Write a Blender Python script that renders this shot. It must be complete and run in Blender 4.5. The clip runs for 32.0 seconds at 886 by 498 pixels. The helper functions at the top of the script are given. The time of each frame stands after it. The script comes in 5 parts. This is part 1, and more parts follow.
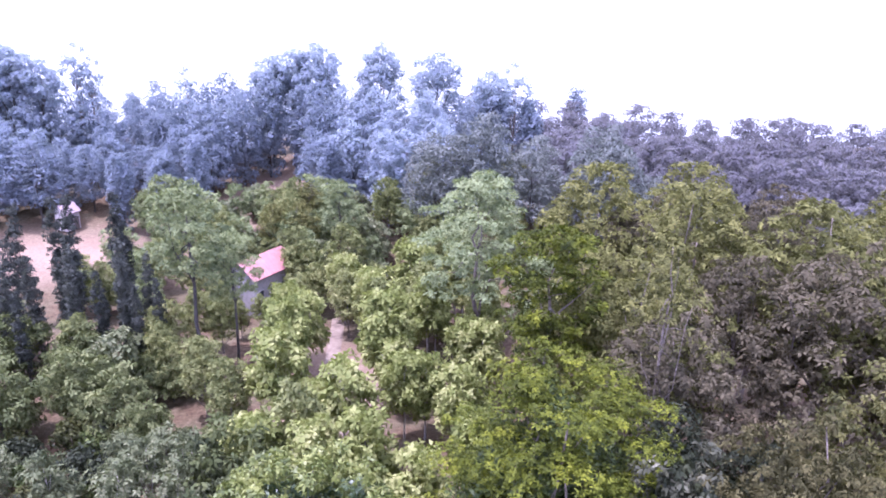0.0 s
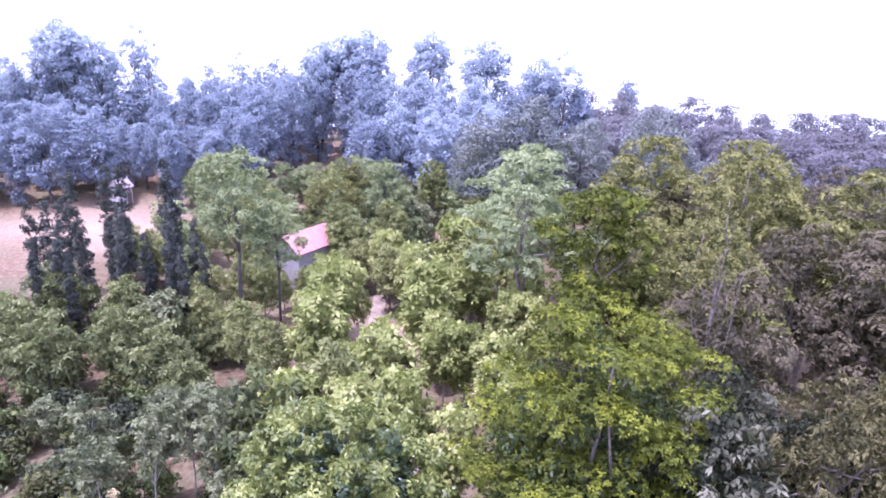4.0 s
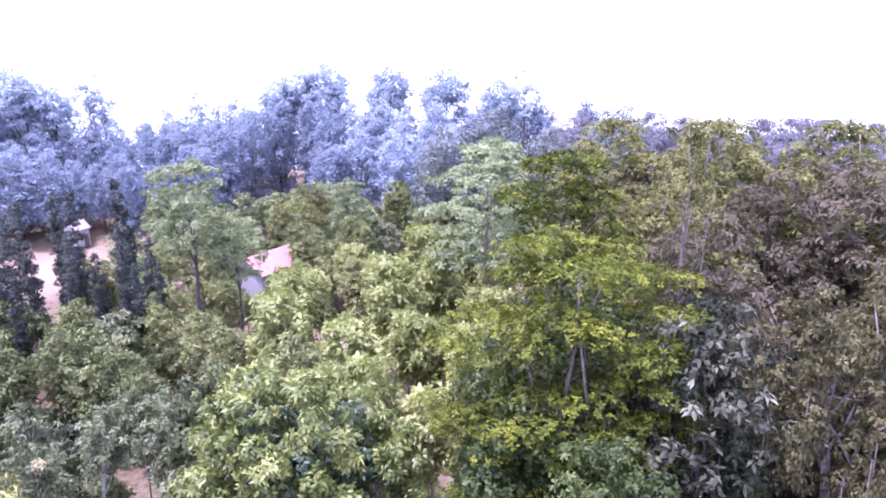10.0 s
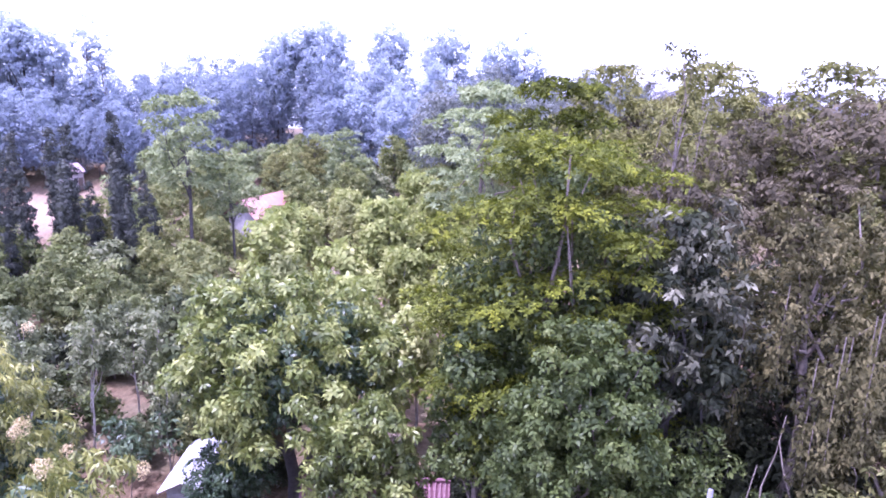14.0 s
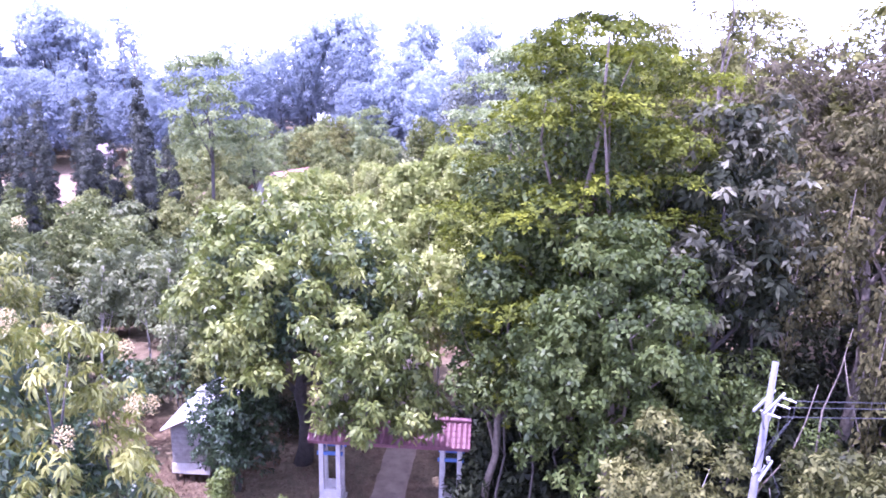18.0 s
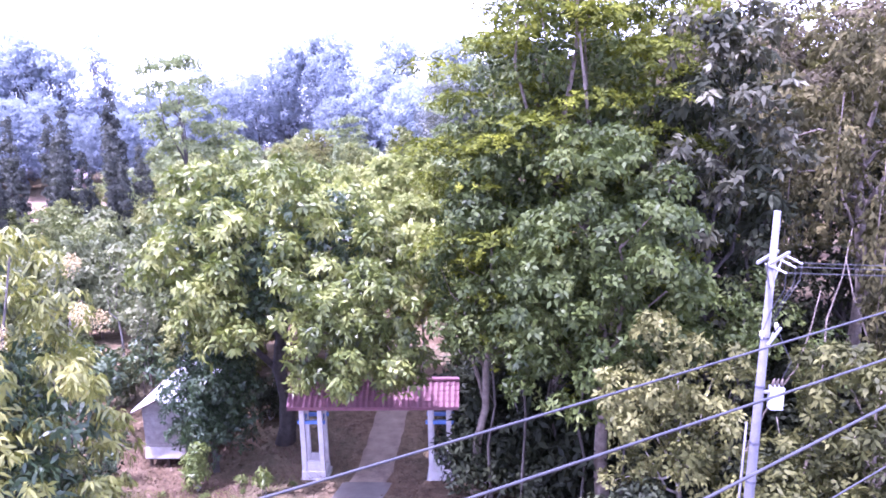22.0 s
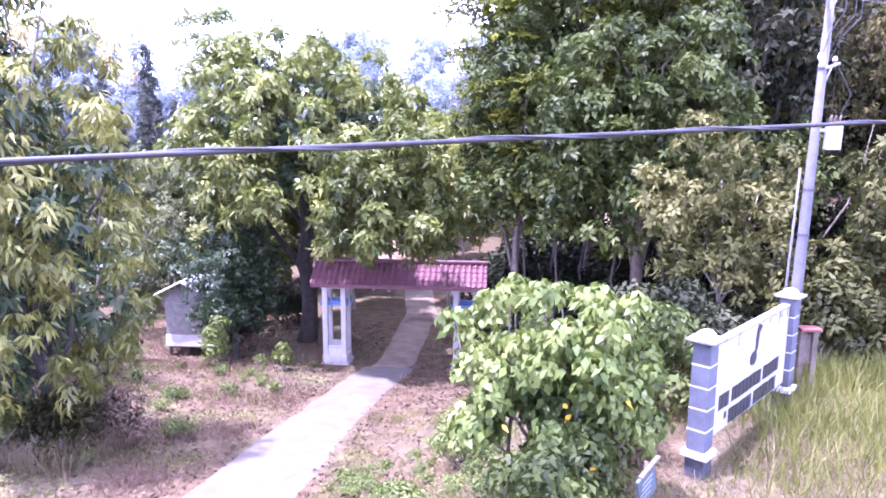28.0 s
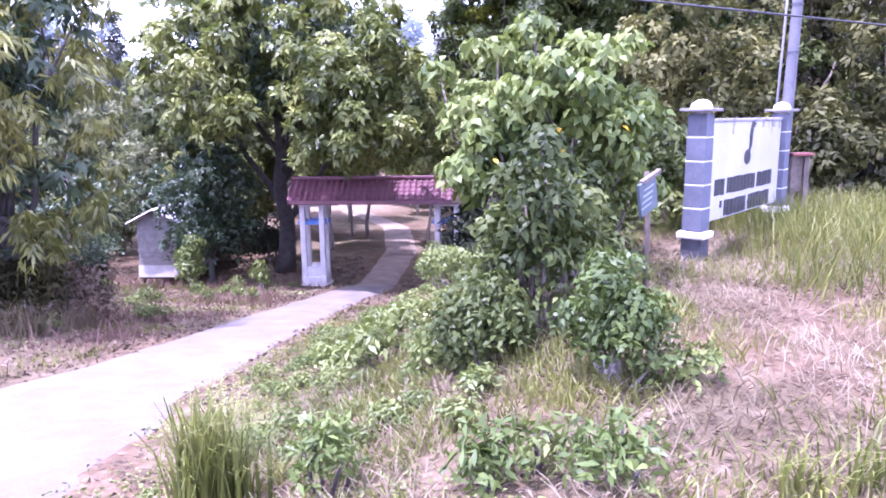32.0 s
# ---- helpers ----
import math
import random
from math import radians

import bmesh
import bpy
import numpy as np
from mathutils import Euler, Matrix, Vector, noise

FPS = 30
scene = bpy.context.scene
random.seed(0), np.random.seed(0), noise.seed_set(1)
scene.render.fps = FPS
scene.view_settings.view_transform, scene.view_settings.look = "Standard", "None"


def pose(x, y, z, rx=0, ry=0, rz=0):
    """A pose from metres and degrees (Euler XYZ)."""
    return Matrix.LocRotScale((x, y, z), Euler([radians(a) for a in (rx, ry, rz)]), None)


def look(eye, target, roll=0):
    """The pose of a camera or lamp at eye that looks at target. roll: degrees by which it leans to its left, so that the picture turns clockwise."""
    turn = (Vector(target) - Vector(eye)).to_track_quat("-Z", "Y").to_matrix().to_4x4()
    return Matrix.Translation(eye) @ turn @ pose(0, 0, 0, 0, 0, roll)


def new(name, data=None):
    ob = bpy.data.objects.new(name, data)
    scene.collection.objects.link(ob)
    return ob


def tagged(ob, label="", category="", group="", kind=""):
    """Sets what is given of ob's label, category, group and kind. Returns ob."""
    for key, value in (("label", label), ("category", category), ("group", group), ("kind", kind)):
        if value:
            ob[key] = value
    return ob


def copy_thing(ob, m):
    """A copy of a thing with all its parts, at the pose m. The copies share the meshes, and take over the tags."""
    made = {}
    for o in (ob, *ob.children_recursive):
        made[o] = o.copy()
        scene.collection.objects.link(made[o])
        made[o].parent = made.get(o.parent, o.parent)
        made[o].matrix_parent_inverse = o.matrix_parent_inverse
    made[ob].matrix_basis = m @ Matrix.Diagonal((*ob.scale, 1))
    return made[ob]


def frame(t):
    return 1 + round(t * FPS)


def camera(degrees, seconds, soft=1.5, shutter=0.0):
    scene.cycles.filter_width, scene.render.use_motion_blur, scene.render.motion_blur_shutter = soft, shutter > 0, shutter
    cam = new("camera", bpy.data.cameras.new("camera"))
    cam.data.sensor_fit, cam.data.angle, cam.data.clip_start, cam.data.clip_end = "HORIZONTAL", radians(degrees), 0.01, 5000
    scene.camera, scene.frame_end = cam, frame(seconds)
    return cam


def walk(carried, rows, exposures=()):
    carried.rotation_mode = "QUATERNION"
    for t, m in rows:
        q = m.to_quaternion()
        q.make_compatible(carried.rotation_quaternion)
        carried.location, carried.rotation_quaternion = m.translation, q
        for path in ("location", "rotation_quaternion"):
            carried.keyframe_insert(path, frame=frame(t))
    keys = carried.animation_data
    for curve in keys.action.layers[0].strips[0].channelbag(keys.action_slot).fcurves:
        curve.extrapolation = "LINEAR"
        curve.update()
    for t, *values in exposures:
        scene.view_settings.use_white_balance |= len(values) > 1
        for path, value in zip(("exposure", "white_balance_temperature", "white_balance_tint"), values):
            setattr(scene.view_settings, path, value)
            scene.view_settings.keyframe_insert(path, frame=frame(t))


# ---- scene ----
cam = camera(64.00, 32.0, soft=1.8)
ROWS = [
    (0.0, 0.000, -0.000, 30.291, 71.56, -1.04, 0.35),
    (0.5, 0.042, -0.105, 29.864, 72.25, -0.84, 0.75),
    (1.0, -0.068, -0.107, 29.397, 71.83, -0.56, 1.66),
    (1.5, -0.071, -0.021, 28.940, 72.10, 0.54, 2.74),
    (2.0, -0.011, -0.050, 28.668, 71.59, -0.11, 1.73),
    (2.5, 0.011, -0.129, 28.286, 71.10, -0.74, 1.98),
    (3.0, 0.013, -0.134, 27.969, 70.90, -2.11, 3.16),
    (3.5, -0.059, -0.218, 27.622, 71.72, -2.15, 4.28),
    (5.5, 0.702, 0.281, 26.042, 71.88, -0.16, 3.02),
    (6.0, 0.655, 0.298, 25.439, 73.22, 1.50, 3.34),
    (6.5, 0.820, 0.300, 24.977, 70.25, 2.61, 2.20),
    (7.0, 0.703, 0.152, 24.967, 73.85, 0.04, 1.94),
    (7.5, 0.843, 0.308, 24.077, 70.76, -0.08, 2.72),
    (8.0, 0.752, 0.527, 24.019, 73.05, -0.14, 3.52),
    (8.5, 0.571, 0.263, 23.567, 74.71, -0.39, 3.68),
    (9.0, 0.754, 0.436, 22.980, 74.11, 1.27, 2.85),
    (9.5, 0.746, 0.179, 22.550, 75.22, -1.02, 2.01),
    (10.0, 0.917, 0.302, 22.080, 76.03, 1.23, 1.30),
    (10.5, 1.178, 0.202, 21.641, 74.88, 0.72, -0.40),
    (11.0, 0.672, 0.089, 21.125, 77.00, 2.41, 1.82),
    (11.5, 0.954, 0.163, 20.460, 79.41, -2.02, 3.17),
    (12.0, 1.172, -0.603, 20.216, 74.69, 0.15, -2.08),
    (12.5, 0.961, -0.579, 19.985, 73.65, 1.03, 0.30),
    (13.0, 0.801, -0.550, 19.464, 75.34, 2.82, 1.93),
    (13.5, 1.330, -0.616, 18.945, 74.66, 1.56, 0.13),
    (14.0, 1.106, -0.850, 18.730, 74.44, -0.96, 1.46),
    (14.5, 0.998, -0.701, 18.253, 74.26, 0.50, 4.12),
    (15.0, 1.164, -0.372, 17.699, 75.18, 0.95, 4.70),
    (15.5, 1.345, -0.590, 17.276, 74.43, 0.40, 3.12),
    (17.5, 1.272, 0.279, 14.881, 75.59, 0.02, 2.94),
    (18.0, 1.392, 0.405, 14.412, 75.31, -1.26, 3.97),
    (18.5, 1.403, 0.465, 13.969, 75.87, -0.54, 4.16),
    (19.0, 1.418, 0.534, 13.560, 76.21, 0.06, 4.37),
    (19.5, 1.442, 0.685, 13.156, 76.48, 0.21, 5.10),
    (20.0, 1.354, 0.682, 12.682, 78.47, 2.73, 4.30),
    (20.5, 1.316, 0.573, 12.195, 78.13, 1.21, 2.28),
    (21.0, 1.719, 0.850, 11.618, 76.68, -0.20, 1.70),
    (21.5, 1.737, 0.951, 11.306, 76.50, 0.40, 2.50),
    (22.0, 1.687, 0.914, 10.899, 77.83, 1.23, 2.30),
    (22.5, 1.763, 0.971, 10.429, 77.83, 0.29, 2.57),
    (23.0, 1.726, 0.872, 10.011, 78.10, -2.42, 3.14),
    (23.5, 1.691, 0.632, 9.785, 76.82, -2.45, 4.93),
    (24.0, 1.735, 0.666, 9.412, 77.42, -0.96, 6.15),
    (24.5, 1.555, 0.489, 9.143, 78.21, 0.01, 6.13),
    (25.0, 1.546, 0.611, 8.707, 79.09, 0.81, 5.36),
    (25.5, 1.290, 0.926, 8.189, 78.16, 0.11, 1.30),
    (27.5, 1.531, 0.563, 5.540, 79.84, -2.53, 2.95),
    (28.0, 1.521, 0.429, 5.201, 79.86, -0.33, 4.75),
    (28.5, 1.467, 0.376, 4.808, 79.21, 0.47, 4.75),
    (29.0, 1.457, 0.373, 4.380, 78.17, -0.40, 4.32),
    (29.5, 1.481, 0.371, 3.943, 78.17, -0.91, 4.36),
    (30.0, 1.490, 0.395, 3.518, 79.58, -0.70, 4.27),
    (30.5, 1.470, 0.377, 3.093, 79.55, 0.15, 3.88),
    (31.0, 1.428, 0.366, 2.719, 79.59, -0.10, 3.69),
    (31.5, 1.418, 0.374, 2.357, 79.62, -0.29, 3.30),
    (32.0, 1.414, 0.374, 2.020, 79.57, 0.60, 2.77),
]
EXPO = 1.3
walk(cam, [(t, pose(x, y, z, rx, ry, rz)) for t, x, y, z, rx, ry, rz in ROWS],
     exposures=[(0.0, EXPO - 0.06, 5200, 45), (9.0, EXPO + 0.3, 5150, 51), (12.0, EXPO + 0.18, 5110, 54), (16.0, EXPO + 0.54, 5060, 57), (21.0, EXPO + 0.88, 5080, 58), (24.0, EXPO + 1.0, 5150, 56), (28.0, EXPO + 0.98, 5150, 53), (31.0, EXPO + 0.73, 5100, 53), (32.0, EXPO + 0.7, 5100, 53)])

# ---- light: hazy bright midday, high sun over the left-hand trees ----
SUN_EL, SUN_AZ = radians(73), radians(246)      # azimuth clockwise from +y
to_sun = Vector((math.sin(SUN_AZ) * math.cos(SUN_EL), math.cos(SUN_AZ) * math.cos(SUN_EL), math.sin(SUN_EL)))
world = bpy.data.worlds.new("sky")
scene.world = world
world.use_nodes = True
wn = world.node_tree.nodes
sky = wn.new("ShaderNodeTexSky")
sky.sky_type, sky.sun_disc = "NISHITA", False
sky.sun_elevation, sky.sun_rotation = SUN_EL, SUN_AZ
sky.air_density, sky.dust_density, sky.ozone_density, sky.altitude = 1.0, 6.0, 1.0, 100
# a milky, evenly hazed sky: the clear-sky colour under a white veil
veil = wn.new("ShaderNodeBackground")
veil.inputs["Color"].default_value, veil.inputs["Strength"].default_value = (0.88, 0.94, 1.06, 1), 1.3
both = wn.new("ShaderNodeAddShader")
wn["Background"].inputs["Strength"].default_value = 0.06
world.node_tree.links.new(sky.outputs[0], wn["Background"].inputs[0])
world.node_tree.links.new(wn["Background"].outputs[0], both.inputs[0])
world.node_tree.links.new(veil.outputs[0], both.inputs[1])
world.node_tree.links.new(both.outputs[0], wn["World Output"].inputs[0])
sun_data = bpy.data.lights.new("sun", "SUN")
sun_data.energy, sun_data.angle, sun_data.color = 4.2, radians(0.8), (1.0, 0.96, 0.9)
sun = new("sun", sun_data)
sun.matrix_world = look((0, 0, 60), Vector((0, 0, 60)) - to_sun)


# ---- materials ----
def nodes_of(name):
    m = bpy.data.materials.new(name)
    m.use_nodes = True
    nt = m.node_tree
    return m, nt, nt.nodes["Principled BSDF"], nt.nodes["Material Output"]


def ramp(nt, fac, stops):
    r = nt.nodes.new("ShaderNodeValToRGB")
    while len(r.color_ramp.elements) < len(stops):
        r.color_ramp.elements.new(0.5)
    for e, (p, c) in zip(r.color_ramp.elements, stops):
        e.position, e.color = p, (*c, 1)
    nt.links.new(fac, r.inputs[0])
    return r.outputs[0]


def noise_tex(nt, scale, detail=4.0, rough=0.6, coords="Object"):
    co = nt.nodes.new("ShaderNodeTexCoord")
    n = nt.nodes.new("ShaderNodeTexNoise")
    n.inputs["Scale"].default_value, n.inputs["Detail"].default_value, n.inputs["Roughness"].default_value = scale, detail, rough
    nt.links.new(co.outputs[coords], n.inputs["Vector"])
    return n


def mix_rgb(nt, fac, a, b, kind="MIX"):
    m = nt.nodes.new("ShaderNodeMix")
    m.data_type, m.blend_type = "RGBA", kind
    for sock, v in ((m.inputs[0], fac), (m.inputs[6], a), (m.inputs[7], b)):
        if hasattr(v, "is_linked"):
            nt.links.new(v, sock)
        elif isinstance(v, (int, float)):
            sock.default_value = v
        else:
            sock.default_value = (*v, 1)
    return m.outputs[2]


def bump(nt, bsdf, height, strength=0.4, dist=0.02):
    b = nt.nodes.new("ShaderNodeBump")
    b.inputs["Strength"].default_value, b.inputs["Distance"].default_value = strength, dist
    nt.links.new(height, b.inputs["Height"])
    nt.links.new(b.outputs[0], bsdf.inputs["Normal"])


def leaf_mat(name, dark, mid, light, rough=0.45, through_light=0.3, spec=0.35):
    """Foliage: each leaf its own tone, drifting from bough to bough, with light passing through the blade."""
    dark, mid, light = [(r * 1.04, g, b * 1.02) for r, g, b in (dark, mid, light)]
    m, nt, p, out = nodes_of(name)
    geo = nt.nodes.new("ShaderNodeNewGeometry")
    n = noise_tex(nt, 0.75, 3.0)
    add = nt.nodes.new("ShaderNodeMath")
    add.operation = "MULTIPLY_ADD"
    nt.links.new(geo.outputs["Random Per Island"], add.inputs[0])
    add.inputs[1].default_value = 0.26
    sub = nt.nodes.new("ShaderNodeMath")
    sub.operation = "MULTIPLY_ADD"
    nt.links.new(n.outputs["Fac"], sub.inputs[0])
    sub.inputs[1].default_value, sub.inputs[2].default_value = 1.7, -0.7
    nt.links.new(sub.outputs[0], add.inputs[2])
    info = nt.nodes.new("ShaderNodeObjectInfo")
    own = nt.nodes.new("ShaderNodeMath")
    own.operation = "MULTIPLY_ADD"
    nt.links.new(info.outputs["Random"], own.inputs[0])
    own.inputs[1].default_value = 0.3
    nt.links.new(add.outputs[0], own.inputs[2])
    col = ramp(nt, own.outputs[0], [(0.0, dark), (0.45, mid), (1.0, light)])
    nt.links.new(col, p.inputs["Base Color"])
    p.inputs["Roughness"].default_value = rough
    p.inputs["Specular IOR Level"].default_value = spec
    tr = nt.nodes.new("ShaderNodeBsdfTranslucent")
    nt.links.new(mix_rgb(nt, 1.0, col, (0.95, 1.0, 0.72), "MULTIPLY"), tr.inputs[0])
    mx = nt.nodes.new("ShaderNodeMixShader")
    mx.inputs[0].default_value = through_light
    nt.links.new(p.outputs[0], mx.inputs[1])
    nt.links.new(tr.outputs[0], mx.inputs[2])
    nt.links.new(mx.outputs[0], out.inputs[0])
    return m


def plain_mat(name, a, b, scale=6.0, rough=0.8, bump_s=0.3, bump_d=0.01, spots=None, metallic=0.0, fine=40.0):
    m, nt, p, out = nodes_of(name)
    n1, n2 = noise_tex(nt, scale, 5.0), noise_tex(nt, fine, 3.0)
    col = ramp(nt, n1.outputs["Fac"], [(0.3, a), (0.7, b)])
    if spots:
        s = noise_tex(nt, scale * 0.35, 6.0, 0.7)
        r = ramp(nt, s.outputs["Fac"], [(0.52, (0, 0, 0)), (0.68, (1, 1, 1))])
        col = mix_rgb(nt, r, col, spots)
    fine_c = ramp(nt, n2.outputs["Fac"], [(0.2, (0.75, 0.75, 0.75)), (0.8, (1.1, 1.1, 1.1))])
    col = mix_rgb(nt, 1.0, col, fine_c, "MULTIPLY")
    nt.links.new(col, p.inputs["Base Color"])
    p.inputs["Roughness"].default_value, p.inputs["Metallic"].default_value = rough, metallic
    bump(nt, p, n2.outputs["Fac"], bump_s, bump_d)
    return m


LEAF_MANGO = leaf_mat("mango_leaf", (0.022, 0.036, 0.01), (0.108, 0.136, 0.029), (0.34, 0.365, 0.108), 0.43, 0.3, 0.3)
LEAF_MANGO_NEAR = leaf_mat("hanging_mango_leaf", (0.034, 0.046, 0.013), (0.145, 0.16, 0.036), (0.39, 0.385, 0.112), 0.4, 0.3, 0.35)
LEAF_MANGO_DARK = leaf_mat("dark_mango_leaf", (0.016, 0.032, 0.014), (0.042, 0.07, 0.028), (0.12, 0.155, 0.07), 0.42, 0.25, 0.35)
LEAF_FEATHER = leaf_mat("feathery_leaf", (0.018, 0.025, 0.004), (0.075, 0.092, 0.009), (0.23, 0.25, 0.022), 0.6, 0.3, 0.1)
LEAF_MID = leaf_mat("mid_green_leaf", (0.018, 0.03, 0.008), (0.066, 0.09, 0.022), (0.21, 0.24, 0.075), 0.5, 0.3, 0.18)
LEAF_PALE = leaf_mat("pale_big_leaf", (0.02, 0.023, 0.012), (0.066, 0.07, 0.04), (0.2, 0.2, 0.13), 0.6, 0.2, 0.15)
LEAF_BROWN = leaf_mat("dusty_brown_leaf", (0.014, 0.015, 0.007), (0.05, 0.049, 0.018), (0.15, 0.138, 0.056), 0.75, 0.28, 0.12)
LEAF_OLIVE = leaf_mat("olive_leaf", (0.03, 0.035, 0.01), (0.1, 0.1, 0.03), (0.25, 0.235, 0.08), 0.65, 0.3, 0.15)
# near-black base colour stands in for deep shade among the right-hand trees
LEAF_DARKENED = leaf_mat("darkened_leaf", (0.008, 0.011, 0.006), (0.022, 0.028, 0.013), (0.07, 0.078, 0.038), 0.6, 0.12, 0.12)
LEAF_GREYGREEN = leaf_mat("grey_green_leaf", (0.04, 0.054, 0.026), (0.115, 0.134, 0.062), (0.31, 0.325, 0.18), 0.6, 0.3, 0.12)
LEAF_TEAK = leaf_mat("young_teak_leaf", (0.085, 0.112, 0.026), (0.215, 0.245, 0.07), (0.46, 0.465, 0.2), 0.6, 0.4, 0.15)
# far forest leaves: distance haze is mixed into these three base colours
LEAF_HAZE_BLUE = leaf_mat("haze_blue_leaf", (0.168, 0.2, 0.247), (0.196, 0.233, 0.284), (0.225, 0.264, 0.316), 0.9, 0.5, 0.03)
LEAF_HAZE_PALE = leaf_mat("pale_haze_blue_leaf", (0.255, 0.3, 0.36), (0.284, 0.332, 0.394), (0.312, 0.364, 0.426), 0.9, 0.5, 0.03)
LEAF_HAZE_VIOLET = leaf_mat("haze_violet_leaf", (0.13, 0.128, 0.145), (0.155, 0.153, 0.166), (0.185, 0.181, 0.191), 0.9, 0.5, 0.03)
LEAF_PLANT = leaf_mat("plantation_leaf", (0.065, 0.08, 0.028), (0.175, 0.195, 0.068), (0.42, 0.425, 0.18), 0.6, 0.4, 0.12)
# hillside leaves: dark tones lifted in the colour to stand for haze
LEAF_RIDGE = leaf_mat("haze_lifted_olive_leaf", (0.048, 0.053, 0.019), (0.108, 0.113, 0.034), (0.23, 0.226, 0.07), 0.7, 0.35, 0.1)
LEAF_RUSSET = leaf_mat("haze_lifted_brown_leaf", (0.04, 0.037, 0.023), (0.076, 0.068, 0.04), (0.15, 0.13, 0.076), 0.75, 0.35, 0.1)
LEAF_SCRUB = leaf_mat("scrub_leaf", (0.036, 0.05, 0.018), (0.105, 0.125, 0.045), (0.27, 0.29, 0.12), 0.6, 0.35, 0.12)
LEAF_COLUMN = leaf_mat("column_leaf", (0.025, 0.03, 0.024), (0.052, 0.06, 0.047), (0.105, 0.115, 0.09), 0.6, 0.3, 0.2)
# greyed and lightened base colour carries the haze over the far dome trees
LEAF_HILL = leaf_mat("hazed_hill_leaf", (0.085, 0.1, 0.09), (0.12, 0.138, 0.118), (0.175, 0.192, 0.16), 0.6, 0.25, 0.25)
LEAF_ROADSIDE = leaf_mat("roadside_leaf", (0.016, 0.02, 0.007), (0.056, 0.061, 0.018), (0.2, 0.2, 0.068), 0.55, 0.22, 0.12)
# next two leaf colours are raised to stand for mid-distance haze
LEAF_UMBRELLA = leaf_mat("umbrella_leaf", (0.08, 0.105, 0.045), (0.16, 0.195, 0.08), (0.3, 0.34, 0.145), 0.6, 0.35, 0.2)
LEAF_LAYER = leaf_mat("layered_canopy_leaf", (0.085, 0.115, 0.05), (0.17, 0.21, 0.09), (0.31, 0.35, 0.165), 0.6, 0.35, 0.2)
LEAF_BUSH = leaf_mat("broad_bush_leaf", (0.042, 0.072, 0.015), (0.15, 0.195, 0.046), (0.43, 0.46, 0.17), 0.5, 0.32, 0.25)
LEAF_WEED = leaf_mat("weed_leaf", (0.04, 0.066, 0.013), (0.12, 0.155, 0.038), (0.29, 0.325, 0.105), 0.45, 0.3, 0.3)
LEAF_FRESH = leaf_mat("fresh_bush_leaf", (0.028, 0.05, 0.011), (0.095, 0.135, 0.03), (0.27, 0.32, 0.1), 0.45, 0.3, 0.25)
LEAF_YELLOW = leaf_mat("yellowed_leaf", (0.4, 0.26, 0.02), (0.55, 0.36, 0.03), (0.68, 0.46, 0.06), 0.5, 0.3, 0.1)
LEAF_FLOWER = leaf_mat("mango_blossom", (0.26, 0.21, 0.1), (0.4, 0.33, 0.17), (0.55, 0.47, 0.27), 0.8, 0.3, 0.1)
LEAF_DRY = leaf_mat("dry_litter_leaf", (0.045, 0.031, 0.02), (0.105, 0.08, 0.052), (0.23, 0.185, 0.13), 0.8, 0.1, 0.15)
GRASS_GREEN = leaf_mat("grass_blade", (0.045, 0.06, 0.012), (0.122, 0.14, 0.03), (0.27, 0.265, 0.075), 0.5, 0.35, 0.3)
GRASS_DRY = leaf_mat("dry_grass_blade", (0.1, 0.08, 0.042), (0.2, 0.17, 0.105), (0.36, 0.31, 0.21), 0.7, 0.3, 0.2)
STALK = leaf_mat("dead_stalk", (0.06, 0.035, 0.026), (0.135, 0.085, 0.065), (0.27, 0.19, 0.15), 0.8, 0.2, 0.15)
BARK = plain_mat("bark", (0.09, 0.07, 0.055), (0.2, 0.165, 0.135), 5, 0.9, 0.8, 0.03)
BARK_DARK = plain_mat("dark_bark", (0.035, 0.03, 0.028), (0.08, 0.07, 0.06), 5, 0.9, 0.8, 0.03)
BARK_PALE = plain_mat("pale_bark", (0.24, 0.21, 0.19), (0.42, 0.38, 0.34), 4, 0.9, 0.6, 0.02)
PATH_MAT = plain_mat("worn_concrete", (0.082, 0.07, 0.06), (0.122, 0.107, 0.092), 1.6, 0.9, 0.4, 0.01, spots=(0.16, 0.12, 0.1), fine=30)
DIRT = plain_mat("trodden_dirt", (0.13, 0.092, 0.062), (0.24, 0.185, 0.135), 1.1, 0.95, 0.5, 0.02, spots=(0.07, 0.046, 0.032), fine=18)
PLASTER = plain_mat("weathered_white_paint", (0.4, 0.37, 0.355), (0.54, 0.515, 0.5), 3, 0.75, 0.2, 0.004, spots=(0.42, 0.38, 0.35))
BOARD_WHITE = plain_mat("white_board_paint", (0.34, 0.33, 0.33), (0.43, 0.42, 0.425), 1.2, 0.55, 0.1, 0.003)
STAIN = plain_mat("black_weather_stain", (0.12, 0.11, 0.11), (0.4, 0.38, 0.38), 9, 0.8, 0.2, 0.002)
BLACK_PAINT = plain_mat("faded_black_paint", (0.008, 0.008, 0.009), (0.035, 0.035, 0.038), 14, 0.6, 0.15, 0.002)
PILLAR_GREY = plain_mat("blue_grey_pillar_paint", (0.075, 0.08, 0.103), (0.112, 0.118, 0.15), 3, 0.7, 0.25, 0.004, spots=(0.085, 0.085, 0.1))
PILLAR_DARK = plain_mat("dark_pillar_plinth", (0.035, 0.035, 0.045), (0.08, 0.08, 0.1), 6, 0.8, 0.3, 0.005)
JOINT_WHITE = plain_mat("white_joint_paint", (0.45, 0.44, 0.47), (0.6, 0.59, 0.62), 8, 0.8, 0.2, 0.003)
